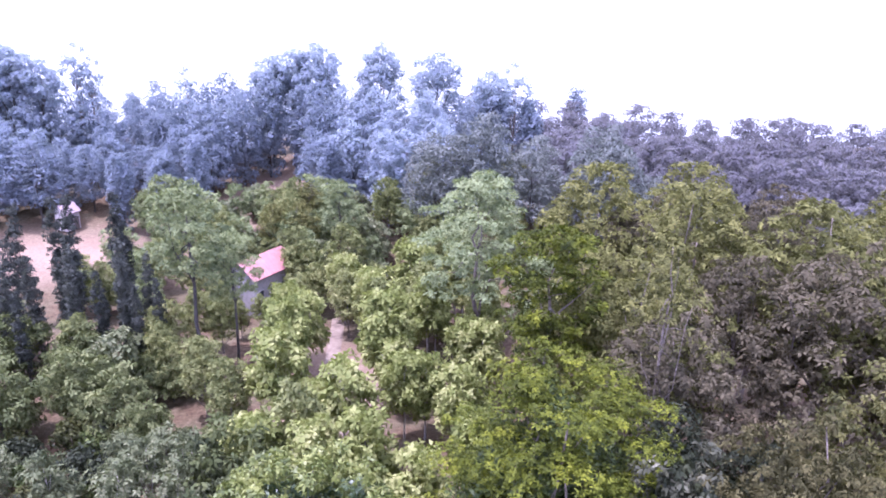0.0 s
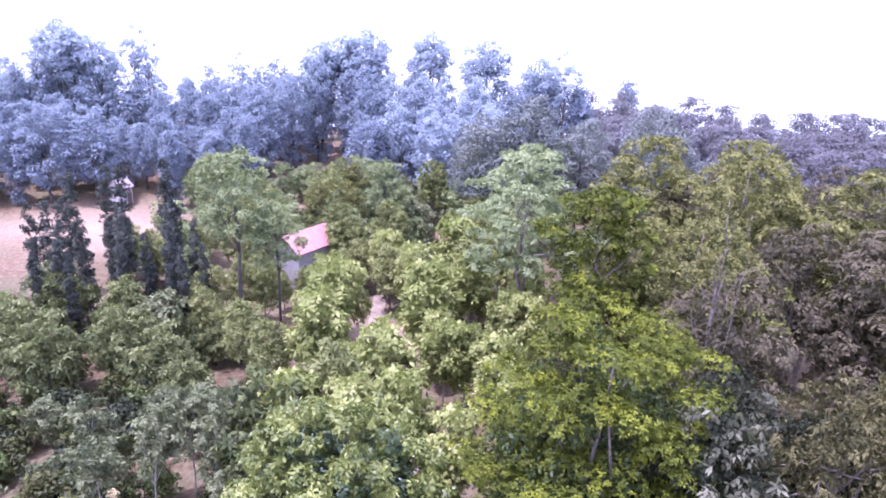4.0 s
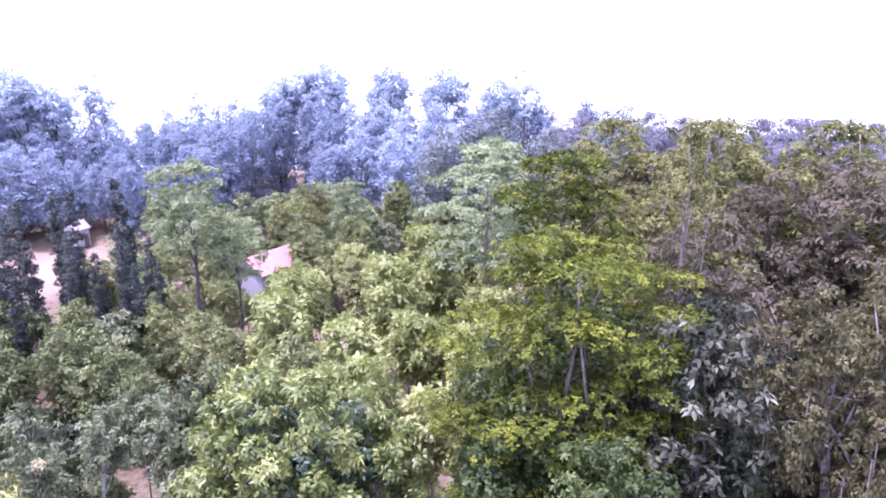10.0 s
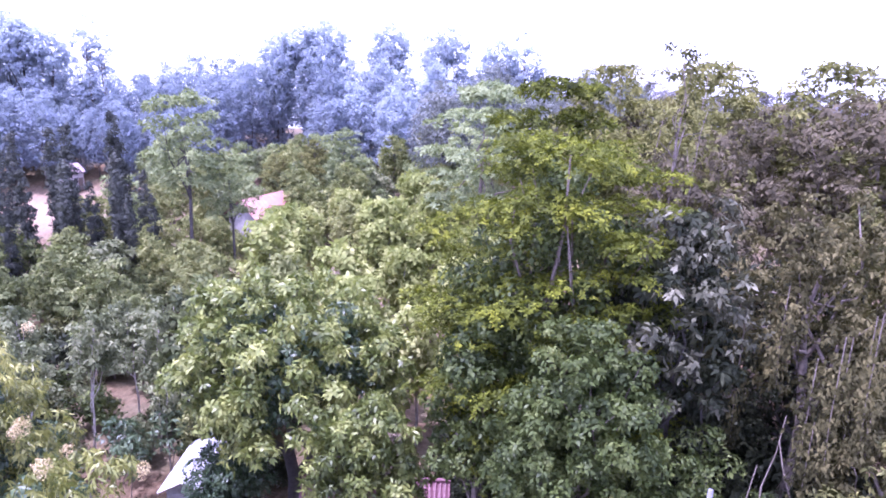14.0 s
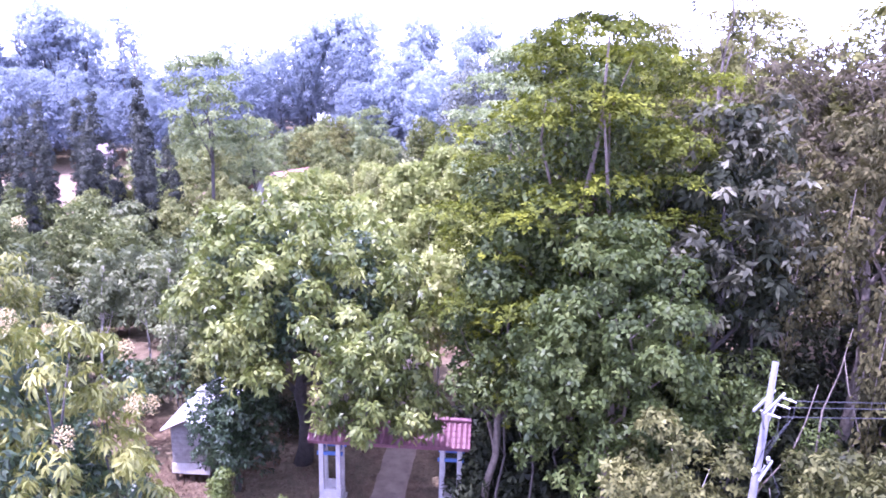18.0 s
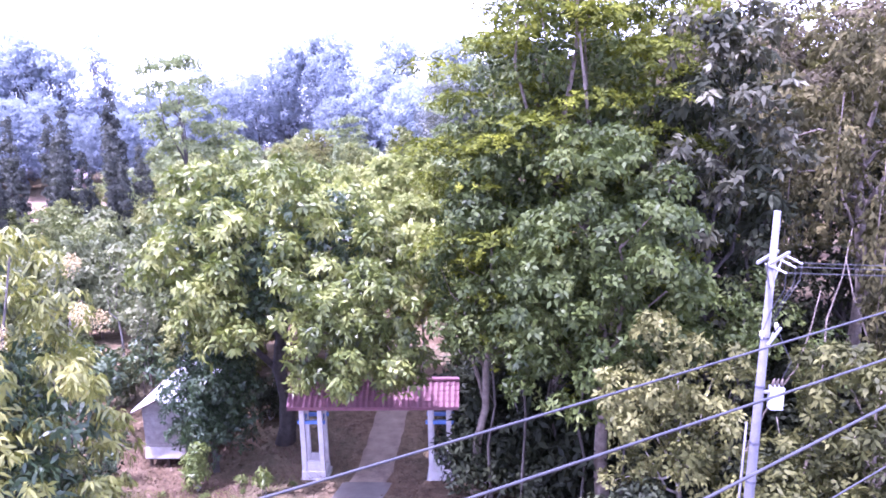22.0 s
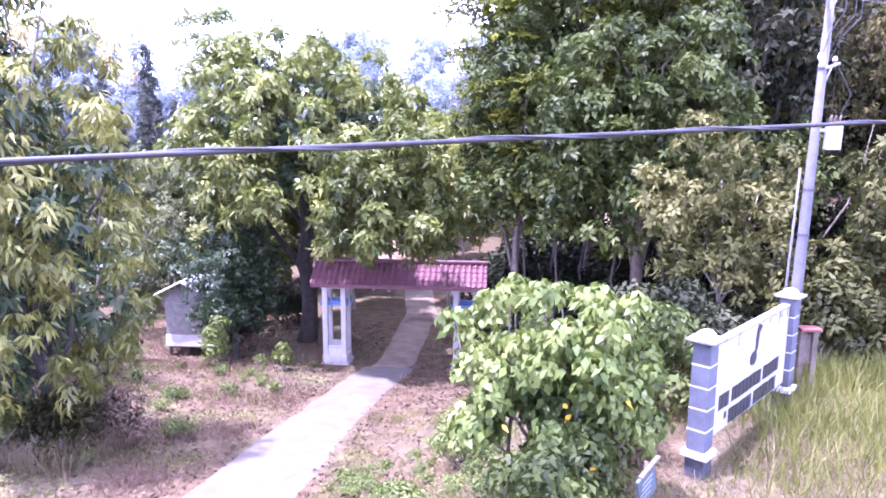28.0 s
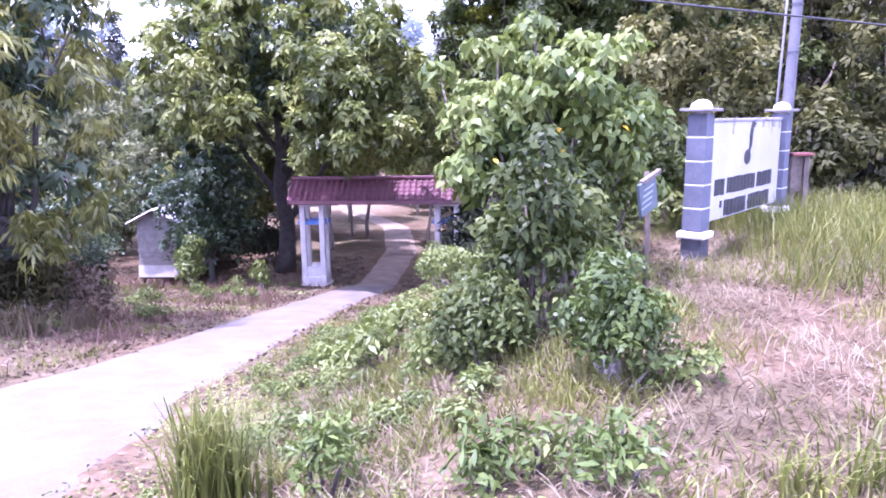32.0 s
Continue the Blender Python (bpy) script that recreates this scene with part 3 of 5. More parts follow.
# ---- the gate over the lane ----
def build_gate():
    gz = -4.5
    rng_t = random.Random(2)
    g = thing("gateway", (-2.38, 27.6, gz), "white gateway with paired posts and a maroon tiled roof", "gate")
    for sx in (-1, 1):
        cx = 2.6 * sx
        part("plinth", box_bm(1.12, 1.12, 0.22, (cx, 0, 0.05), 0.02), PLASTER, g)
        part("plinth_step", box_bm(0.98, 0.98, 0.34, (cx, 0, 0.32), 0.02), PLASTER, g)
        for px in (-1, 1):
            for py in (-1, 1):
                part("post", box_bm(0.2, 0.2, 2.85, (cx + 0.37 * px, 0.37 * py, 1.9), 0.015), PLASTER, g)
        for py in (-1, 1):
            part("low_panel", box_bm(0.56, 0.1, 0.42, (cx, 0.37 * py, 0.68), 0.01), PLASTER, g)
        part("top_slab", box_bm(1.0, 1.0, 0.1, (cx, 0, 3.29), 0.01), PLASTER, g)
        for py in (-1, 1):
            part("blue_band", box_bm(1.12, 0.1, 0.15, (cx, 0.37 * py - 0.07 * (py < 0) * 0, 2.62), 0.01), BLUE_PAINT, g, "blue painted cross band")
        for px in (-1, 1):
            part("side_band", box_bm(0.1, 0.54, 0.15, (cx + 0.37 * px, 0, 2.622), 0.01), BLUE_PAINT, g)
    for py in (-1, 1):
        part("beam", box_bm(6.5, 0.18, 0.16, (0, 0.42 * py, 3.4), 0.01), WOOD_DARK, g)
    # roof: two slopes of pantiles, each tile a piece
    wid, run, rise, rows, cols = 6.8, 0.95, 0.74, 5, 30
    length = math.hypot(run, rise) / rows * 1.14
    verts, faces, n = [], [], 6
    tw = wid / cols
    for k in range(n + 1):
        u = k / n
        x = -tw * 0.54 + tw * 1.08 * u
        z = 0.03 * math.cos(2 * math.pi * (u - 0.15))
        for yy, lift in ((0.0, 0.03), (length, 0.0)):
            verts += [(x, yy, z + lift), (x, yy, z + lift - 0.018)]
    for k in range(n):
        q, w = 4 * k, 4 * k + 4
        faces += [(q, w, w + 2, q + 2), (q + 1, q + 3, w + 3, w + 1), (q, q + 1, w + 1, w), (q + 2, w + 2, w + 3, q + 3)]
    tile_mesh = mesh_from("roof_tile", verts, faces, TILE_RED)
    for s in (-1, 1):
        for r in range(rows):
            for k in range(cols):
                u = r / rows
                t = child("roof_tile", tile_mesh, g)
                x = -wid / 2 + tw * (k + 0.5)
                m = Matrix.Translation((x, s * run * (1 - u), 3.52 + rise * u)) @ Matrix.Rotation(0 if s < 0 else math.pi, 4, "Z") @ Matrix.Rotation(math.atan2(rise, run) + rng_t.uniform(-0.012, 0.012), 4, "X")
                t.matrix_basis = m
        part("fascia", box_bm(wid, 0.05, 0.13, (0, s * (run - 0.03), 3.45), 0.005), TILE_RED, g, "maroon fascia board")
    part("ridge_cap", box_bm(6.85, 0.22, 0.12, (0, 0, 4.31), 0.04), TILE_RED, g)
    for sx in (-1, 1):
        bm = bmesh.new()
        vs = [bm.verts.new(v) for v in ((3.22 * sx, -0.92, 3.5), (3.22 * sx, 0.92, 3.5), (3.22 * sx, 0, 4.26), (3.28 * sx, -0.92, 3.5), (3.28 * sx, 0.92, 3.5), (3.28 * sx, 0, 4.26))]
        for f in ((0, 1, 2), (5, 4, 3), (0, 3, 4, 1), (1, 4, 5, 2), (2, 5, 3, 0)):
            bm.faces.new([vs[i] for i in f])
        part("gable_board", bm, TILE_RED, g)


build_gate()


# ---- the hut on stilts ----
def build_hut():
    h = thing("hut", (-12.0, 31.1, -5.1), "small bleached plank hut on stilts with a tin roof", "hut")
    w, d = 1.75, 4.0
    for sx in (-1, 0, 1):
        for sy in (-1, 1):
            part("stilt", box_bm(0.11, 0.11, 0.95, (sx * (w / 2 - 0.1), sy * (d / 2 - 0.12), 0.15)), WOOD_DARK, h)
    part("floor_frame", box_bm(w, d, 0.1, (0, 0, 0.6), 0.01), WOOD_DARK, h)
    rng = np.random.default_rng(5)
    for side in range(4):
        for k in range(11):
            z = 0.75 + k * 0.21
            t = 0.035 + 0.006 * rng.random()
            length = (w if side < 2 else d - 0.08)
            if side < 2:
                bm = box_bm(length, t, 0.2, (0, (-1, 1)[side] * d / 2, z), 0.006)
            else:
                bm = box_bm(t, length, 0.2, ((-1, 1)[side - 2] * (w / 2 - 0.02), 0, z), 0.006)
            part("plank", bm, PLANK, h)
    for s in (-1, 1):
        bm = bmesh.new()
        vs = [bm.verts.new(v) for y in (s * d / 2 - 0.015, s * d / 2 + 0.015) for v in ((-w / 2, y, 2.95), (w / 2, y, 2.95), (0, y, 3.42))]
        for f in ((0, 1, 2), (5, 4, 3), (0, 3, 4, 1), (1, 4, 5, 2), (2, 5, 3, 0)):
            bm.faces.new([vs[i] for i in f])
        part("gable_wall", bm, PLANK, h)
    part("skirt_board", box_bm(w + 0.06, 0.03, 0.5, (0, 0, 0), 0.006, Matrix.Translation((0, -d / 2 - 0.075, 0.9)) @ Matrix.Rotation(radians(-7), 4, "X")), PLASTER, h, "whitewashed skirt board")
    for s in (-1, 1):
        verts, faces = [], []
        n = 44
        for k in range(n + 1):
            y = -d / 2 - 0.35 + (d + 0.7) * k / n
            wv = 0.022 * (1 if k % 2 else -1)
            a = (0.0, y, 3.58 + wv)
            b = (s * (w / 2 + 0.32), y, 2.98 + wv)
            verts += [a, b, (a[0], y, a[2] - 0.012), (b[0], y, b[2] - 0.012)]
        for k in range(n):
            q, p = 4 * k, 4 * k + 4
            faces += [(q, q + 1, p + 1, p), (q + 2, p + 2, p + 3, q + 3), (q + 1, q + 3, p + 3, p + 1)]
        child("roof_sheet", mesh_from("roof_sheet", verts, faces, TIN), h, "corrugated tin sheet")
    for s in (-1, 1):
        v, f = tube([(s * 1.17, -d / 2 - 0.36, 2.93), (0, -d / 2 - 0.36, 3.52)], [0.035, 0.035], 4)
        child("barge_board", mesh_from("barge_board", v, f, BARK), h)


build_hut()


# ---- the painted sign on two pillars ----
def pillar(at, rz, label):
    p = thing("sign_pillar", at, label, "pillar", "sign pillars", rz=rz)
    part("plinth", box_bm(0.3, 0.3, 0.62, (0, 0, -0.03), 0.015), PILLAR_DARK, p, "dark painted plinth")
    part("collar", box_bm(0.41, 0.41, 0.1, (0, 0, 0.33), 0.03), CAP_STONE, p, "whitewashed collar")
    for k in range(5):
        z0 = 0.39 + k * 0.335
        part("block", box_bm(0.29 - 0.003 * k, 0.29 - 0.003 * k, 0.318, (0, 0, z0 + 0.16), 0.012), PILLAR_GREY, p)
        if k:
            part("joint", box_bm(0.292 - 0.003 * k, 0.292 - 0.003 * k, 0.02, (0, 0, z0 - 0.008), 0.004), JOINT_WHITE, p, "white painted joint")
    part("cap_slab", box_bm(0.46, 0.46, 0.042, (0, 0, 2.1), 0.012), CAP_SLAB, p)
    bm = bmesh.new()
    bmesh.ops.create_uvsphere(bm, u_segments=16, v_segments=10, radius=0.15, matrix=Matrix.Translation((0, 0, 2.12)) @ Matrix.Diagonal((1, 1, 0.85, 1)))
    part("cap_dome", bm, CAP_STONE, p, "whitewashed rounded cap")
    return p


SIGN_A, SIGN_B = Vector((4.56, 10.7, 0.0)), Vector((6.86, 13.6, 0.0))
sign_dir = (SIGN_B - SIGN_A).normalized()
sign_rz = math.degrees(math.atan2(sign_dir.y, sign_dir.x))


def build_sign():
    for p in (SIGN_A, SIGN_B):
        pillar(tuple(p), sign_rz, "blue-grey block pillar with white joints and domed cap")
    mid = (SIGN_A + SIGN_B) / 2
    width = (SIGN_B - SIGN_A).length - 0.295
    s = thing("sign_board", (mid.x, mid.y, 0), "white painted board with two lines of black lettering", "sign", rz=sign_rz)
    part("panel", box_bm(width, 0.1, 1.46, (0, 0, 1.2), 0.012), BOARD_WHITE, s)
    part("top_rail", box_bm(width, 0.14, 0.045, (0, 0, 1.955), 0.008), STAIN, s, "stained top edge")
    rng = random.Random(3)
    f = -0.053
    # lettering worn to unreadable blocks
    row1 = [(-1.35, 0.42), (-0.84, 1.3), (0.54, 0.78)]
    row2 = [(-1.1, 0.1), (-0.92, 0.98), (0.16, 1.08)]
    for z, row, h in ((0.96, row1, 0.25), (0.62, row2, 0.25)):
        for x0, length in row:
            n = max(1, round(length / 0.16))
            for k in range(n):
                w = length / n
                hh = h * (0.45 if length < 0.2 else 1)
                part("letter_bar", box_bm(w - 0.016, 0.006, hh * rng.uniform(0.95, 1.02), (x0 + w * (k + 0.5), f, z + (h - hh) / 2 + rng.uniform(-0.006, 0.006))), BLACK_PAINT, s)
    bm = bmesh.new()
    bmesh.ops.create_uvsphere(bm, u_segments=14, v_segments=8, radius=0.1, matrix=Matrix.Translation((0.02, f, 1.36)) @ Matrix.Diagonal((1.6, 0.12, 1.25, 1)))
    part("emblem_body", bm, BLACK_PAINT, s)
    line = [(0.06, f, 1.42), (0.11, f, 1.55), (0.1, f, 1.68), (0.13, f, 1.8), (0.2, f, 1.9)]
    v, fc = tube(line, [0.018, 0.03, 0.038, 0.036, 0.05], 6)
    child("emblem_stalk", mesh_from("emblem_stalk", v, fc, BLACK_PAINT), s)
    for k in range(13):
        x = rng.uniform(-width / 2 + 0.05, width / 2 - 0.05)
        hgt = rng.uniform(0.04, 0.22)
        part("stain", box_bm(rng.uniform(0.02, 0.07), 0.004, hgt, (x, f + 0.001, 1.92 - hgt / 2)), STAIN, s)


build_sign()


# ---- small leaning sign ----
def build_small_sign():
    s = thing("notice_board", (3.25, 8.1, -0.06), "small weathered blue-grey notice board leaning on a thin post", "sign", rz=52)
    v, f = tube([(0, 0, -0.2), (0.02, 0, 0.8), (-0.06, 0, 1.5)], [0.03, 0.028, 0.025], 8)
    child("post", mesh_from("post", v, f, WOOD_DARK, True), s)
    part("panel", box_bm(0.4, 0.035, 0.36, (0, 0, 0), 0.006, Matrix.Translation((-0.12, -0.045, 1.25)) @ Matrix.Rotation(radians(-14), 4, "Y")), SIGN_GREEN, s)
    part("top_batten", box_bm(0.44, 0.05, 0.045, (0, 0, 0), 0.006, Matrix.Translation((-0.07, -0.05, 1.45)) @ Matrix.Rotation(radians(-14), 4, "Y")), BARK, s)
    for k in range(4):
        part("text_bar", box_bm(0.24, 0.004, 0.016, (0, 0, 0), 0, Matrix.Translation((-0.14 - 0.012 * k, -0.066, 1.34 - 0.065 * k)) @ Matrix.Rotation(radians(-14), 4, "Y")), TEXT_DULL, s)


build_small_sign()


# ---- power pole and wires ----
POLE = (7.16, 14.2)


def build_pole():
    p = thing("power_pole", (*POLE, 0.0), "grey concrete power pole with crossarms and a switch box, tilted to fit the camera's view", "utility pole")
    # slight tilt fits the pole's slant in the camera's view
    p.matrix_world = pose(*POLE, 0.0, 0, 1.2, 0)
    v, f = tube([(0, 0, -0.5), (0, 0, 0.0), (0.0, 0, 4.0), (0, 0, 8.68)], [0.12, 0.115, 0.092, 0.062], 14)
    child("shaft", mesh_from("shaft", v, f, POLE_MAT, True), p)
    v, f = tube([(-0.2, 0.05, -0.4), (-0.18, 0.05, 2.2), (-0.17, 0.05, 4.4)], [0.024, 0.024, 0.022], 8)
    child("earth_pipe", mesh_from("earth_pipe", v, f, POLE_MAT, True), p, "thin grey conduit")
    for z in (1.7, 3.15, 4.0, 5.2, 6.2, 7.6):
        bm = bmesh.new()
        bmesh.ops.create_cone(bm, cap_ends=True, segments=14, radius1=0.128 - 0.0065 * z, radius2=0.127 - 0.0065 * z, depth=0.05, matrix=Matrix.Translation((0, 0, z)))
        part("band", bm, PILLAR_DARK, p, "dark steel strap")
    # twin dead-end arms at the top, seen aslant
    aslant = Matrix.Rotation(radians(52), 4, "Z")
    for k in (-1, 1):
        part("crossarm", box_bm(1.3, 0.05, 0.06, (0.05, 0.1 * k, 7.78), 0.01, aslant), STEEL, p)
    part("crossarm", box_bm(0.8, 0.05, 0.05, (0, -0.12, 0), 0.01, Matrix.Translation((0.05, 0, 6.25)) @ aslant @ Matrix.Rotation(radians(-10), 4, "Y")), STEEL, p)
    for a, b in (((0.3, 0.26, 7.74), (0.02, 0.02, 7.15)), ((-0.25, -0.3, 7.74), (0.0, -0.03, 7.15)), ((0.24, 0.2, 6.24), (0.02, 0.02, 5.8))):
        v, f = tube([a, b], [0.016, 0.016], 6)
        child("brace", mesh_from("brace", v, f, STEEL), p)
    for k, (x, y) in enumerate(((0.36, 0.42), (0.1, 0.1), (-0.28, -0.36))):
        # strain insulators reaching out to the dead-ended wires
        q = [(x + 0.05 + 0.09 * j, y + 0.05 * j, 7.74 - 0.045 * j) for j in range(6)]
        v, f = tube(q, [0.01, 0.028, 0.014, 0.03, 0.014, 0.024], 8)
        child("strain_insulator", mesh_from("strain_insulator", v, f, CAP_STONE, True), p, "pale ceramic strain insulator")
        v, f = tube([q[-1], (q[-1][0] - 0.02, q[-1][1] - 0.05, 7.2), (x * 0.6 + 0.15, y * 0.5, 6.8), (x * 0.5, y * 0.5, 6.35)], [0.009] * 4, 5)
        child("jumper_wire", mesh_from("jumper_wire", v, f, WIRE), p)
    for x, y in ((0.28, 0.2), (-0.2, -0.32)):
        v, f = tube([(x, y, 6.28), (x, y, 6.33), (x, y, 6.34), (x, y, 6.39), (x, y, 6.44)], [0.018, 0.018, 0.04, 0.045, 0.018], 8)
        child("insulator", mesh_from("insulator", v, f, CAP_STONE, True), p, "pale ceramic insulator")
    part("switch_box", box_bm(0.25, 0.2, 0.46, (0.3, -0.05, 4.98), 0.02), BOX_WHITE, p, "grey-white metal switch box")
    part("box_bracket", box_bm(0.24, 0.06, 0.06, (0.14, -0.04, 5.1), 0.005), STEEL, p)
    for x in (0.22, 0.3, 0.38):
        v, f = tube([(x, -0.05, 5.2), (x, -0.06, 5.3), (x + 0.02, -0.06, 5.38)], [0.025, 0.03, 0.015], 8)
        child("bushing", mesh_from("bushing", v, f, WOOD_DARK, True), p)
    v, f = tube([(0.38, -0.06, 5.38), (0.5, -0.1, 5.75), (0.28, 0.1, 6.3)], [0.009] * 3, 5)
    child("jumper_wire", mesh_from("jumper_wire", v, f, WIRE), p)


def wire(a, b, sag, r, label="black overhead power wire", twist=False, group="overhead wires"):
    a, b = np.array(a, float), np.array(b, float)
    t = thing("overhead_wire", tuple(a), label, "wire", group)
    n = 40
    pts = [(b - a) * k / n - np.array((0, 0, 4 * sag * (k / n) * (1 - k / n))) for k in range(n + 1)]
    v, f = tube(pts, [r] * (n + 1), 8)
    child("cable", mesh_from("cable", v, f, WIRE, True), t)
    if twist:
        d = (b - a) / np.linalg.norm(b - a)
        s1 = np.cross(d, (0, 0, 1)); s2 = np.cross(d, s1)
        m = 520
        q = []
        for k in range(m + 1):
            u = k / m
            g = 2 * math.pi * u * 60
            q.append((b - a) * u - np.array((0, 0, 4 * sag * u * (1 - u))) + r * 1.1 * (math.cos(g) * s1 + math.sin(g) * s2))
        v, f = tube(q, [r * 0.55] * (m + 1), 5)
        child("twisted_strand", mesh_from("twisted_strand", v, f, WIRE, True), t)
    return t


def along(y0, z0, y1, z1, xa=-32.0, xb=46.0):
    """Ends of a wire that passes x = -6 and x = 12 at the heights given."""
    k = lambda x: (x + 6) / 18
    return (xa, y0 + (y1 - y0) * k(xa), z0 + (z1 - z0) * k(xa)), (xb, y0 + (y1 - y0) * k(xb), z0 + (z1 - z0) * k(xb))


def build_wires():
    # two runs of three lines, crossing over the lane before the pole
    for y0, z0, y1, z1, sag in ((0.52, 8.97, 11.27, 9.36, 0.37), (-0.31, 9.15, 10.47, 9.29, 0.38), (-2.3, 9.26, 10.95, 9.14, 0.33),
                                (-1.2, 8.0, 12.5, 7.2, 0.5), (-2.5, 8.3, 11.8, 6.9, 0.45), (-4.0, 8.8, 11.6, 6.2, 0.36)):
        a, b = along(y0, z0, y1, z1)
        wire(a, b, sag, 0.0088)
    a, b = along(-0.27, 4.87, 10.75, 5.6)
    wire((a[0], a[1], a[2] + 0.28), (b[0], b[1], b[2] + 0.28), 0.35, 0.014, "thick twisted black service cable", True)
    for dx, dy in ((0.36, 0.42), (0.1, 0.1), (-0.28, -0.36)):
        wire((POLE[0] + dx + 0.66, POLE[1] + dy + 0.3, 7.5), (POLE[0] + dx + 40, POLE[1] + dy + 12, 6.4), 0.9, 0.009, "black power wire dead-ended on the pole")
    a, b = along(1.9, 3.25, 7.2, 2.1)
    wire(a, b, 0.1, 0.0055, "thin low-hanging black telephone cable")


build_pole()
build_wires()


def build_meter_post():
    p = thing("meter_post", (7.55, 14.3, 0.05), "short wooden post box with a red painted lid", "post box")
    for x in (-0.12, 0.12):
        part("post", box_bm(0.1, 0.1, 1.3, (x, 0, 0.55), 0.008), BARK, p)
    part("panel", box_bm(0.3, 0.05, 0.7, (0, 0.03, 0.85), 0.008), BARK, p)
    part("lid", box_bm(0.4, 0.3, 0.06, (0, 0, 1.23), 0.015), RUST_RED, p, "red painted lid")


build_meter_post()

# ---- trees round the gate ----
def gz(x, y):
    return ground_z(x, y, False)


def at(x, y):
    return (x, y, gz(x, y))


tree("mango_tree", at(-7.2, 30.8), "large yellow-green mango tree leaning over the gate", 11, LEAF_MANGO, (0.5, -0.6, 8.3), (6.1, 5.6, 5.8), 200, 0.58, 27000, 0.36, 0.14,
     0.6, 0.85, -0.5, 0.42, BARK_DARK, 12, inner=0.6, bunch=7)
mango = [o for o in scene.objects if o.name == "mango_tree"][0]
rng_b = np.random.default_rng(90)
b_c = np.array((-2.6, 24.9, 2.7)) - np.array(mango.location)
b_cs, b_rs = clumps_on(rng_b, b_c, (2.5, 1.8, 2.9), 44, 0.5, -0.9, 0.3)
child("limb", mesh_from("limb", *tube(bent_line((0.4, -0.4, 4.5), b_c + np.array((-0.3, 0.4, -0.3)), rng_b, 5, 0.08), [0.2, 0.17, 0.14, 0.1, 0.07, 0.04], 7), BARK_DARK, True), mango)
for q in b_cs[::4]:
    child("branch", mesh_from("branch", *tube(bent_line(b_c + np.array((-0.3, 0.4, -0.3)), q, rng_b, 3, 0.1), [0.045, 0.035, 0.025, 0.012], 5), BARK_DARK, True), mango)
for q in ((-4.7, 25.2, 0.8), (-4.1, 25.3, 1.1), (-3.2, 25.1, 1.4), (-1.5, 25.0, 0.9), (-1.0, 25.0, 1.3), (-0.6, 25.2, 0.7), (-0.2, 25.3, 1.5), (-2.3, 24.9, 1.5)):
    b_cs.append(np.array(q) - np.array(mango.location))
    b_rs.append(0.5)
b_p, b_o = clump_points(rng_b, b_cs, b_rs, 1500, 0.9, 0.5)
child("bough_foliage", quads_mesh("bough_foliage", rosettes(rng_b, b_p, b_o, 7, 0.32, 0.11, 0.55), LEAF_MANGO), mango)
# darker-coloured leaves inside paint the shaded gaps of the crown
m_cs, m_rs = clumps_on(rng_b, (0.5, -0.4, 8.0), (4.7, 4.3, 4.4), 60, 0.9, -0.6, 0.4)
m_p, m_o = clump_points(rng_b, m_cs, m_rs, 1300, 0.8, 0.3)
child("inner_foliage", quads_mesh("inner_foliage", rosettes(rng_b, m_p, m_o, 6, 0.38, 0.15, 0.5), LEAF_MANGO_DARK), mango, "inner leaves coloured dark for the shade inside the crown")
tree("dark_tree", at(-9.5, 28.3), "low dense dark green tree beside the hut", 12, LEAF_MANGO_DARK, (0.1, 0, 3.2), (2.1, 2.0, 2.9), 60, 0.6, 12000, 0.22, 0.08, 0.5, 0.85, -0.85, 0.16, BARK_DARK, 5, inner=0.7, bunch=6)
tree("canopy_tree", at(5.0, 28.2), "tall tree with layered feathery bright green canopy", 13, LEAF_FEATHER, (0.2, -0.8, 12.9), (5.7, 5.2, 7.3), 210, 1.15, 66000, 0.2, 0.09,
     0.05, 0.34, -0.5, 0.4, BARK, 14, tiers=12, flat=1.1, inner=0.15, bunch=6, boxy=3.4)
canopy = [o for o in scene.objects if o.name == "canopy_tree"][0]
rng_c = np.random.default_rng(131)
c_cs, c_rs = clumps_on(rng_c, (0.0, -0.6, 12.4), (4.7, 4.2, 7.2), 80, 1.1, -0.95, 0.4)
c_p, c_o = clump_points(rng_c, c_cs, c_rs, 16000, 0.7, 0.4)
child("inner_foliage", quads_mesh("inner_foliage", leaf_quads(rng_c, c_p, c_o, 0.3, 0.15, 0.2), LEAF_MID), canopy)
tree("green_tree", at(5.9, 22.6), "broad-crowned mid-green tree hung with creepers", 14, LEAF_MID, (-0.4, -0.9, 8.0), (3.4, 3.1, 5.7), 130, 0.55, 24000, 0.24, 0.11, 0.4, 0.8, -0.6, 0.28, BARK, 10, inner=0.55, bunch=6)
# crown leaves are near-black so that its gaps look shaded
tree("pale_leaf_tree", at(10.0, 26.0), "tree with large pale upturned leaves over near-black leaves for its shaded gaps", 15, LEAF_DARKENED, (-0.3, -0.8, 12.4), (2.4, 2.4, 6.0), 40, 0.6, 3600, 0.36, 0.15, 0.85, 0.8, -0.9, 0.25, BARK_DARK, 9, inner=0.3, bunch=7)
pale = [o for o in scene.objects if o.name == "pale_leaf_tree"][0]
rng_l = np.random.default_rng(77)
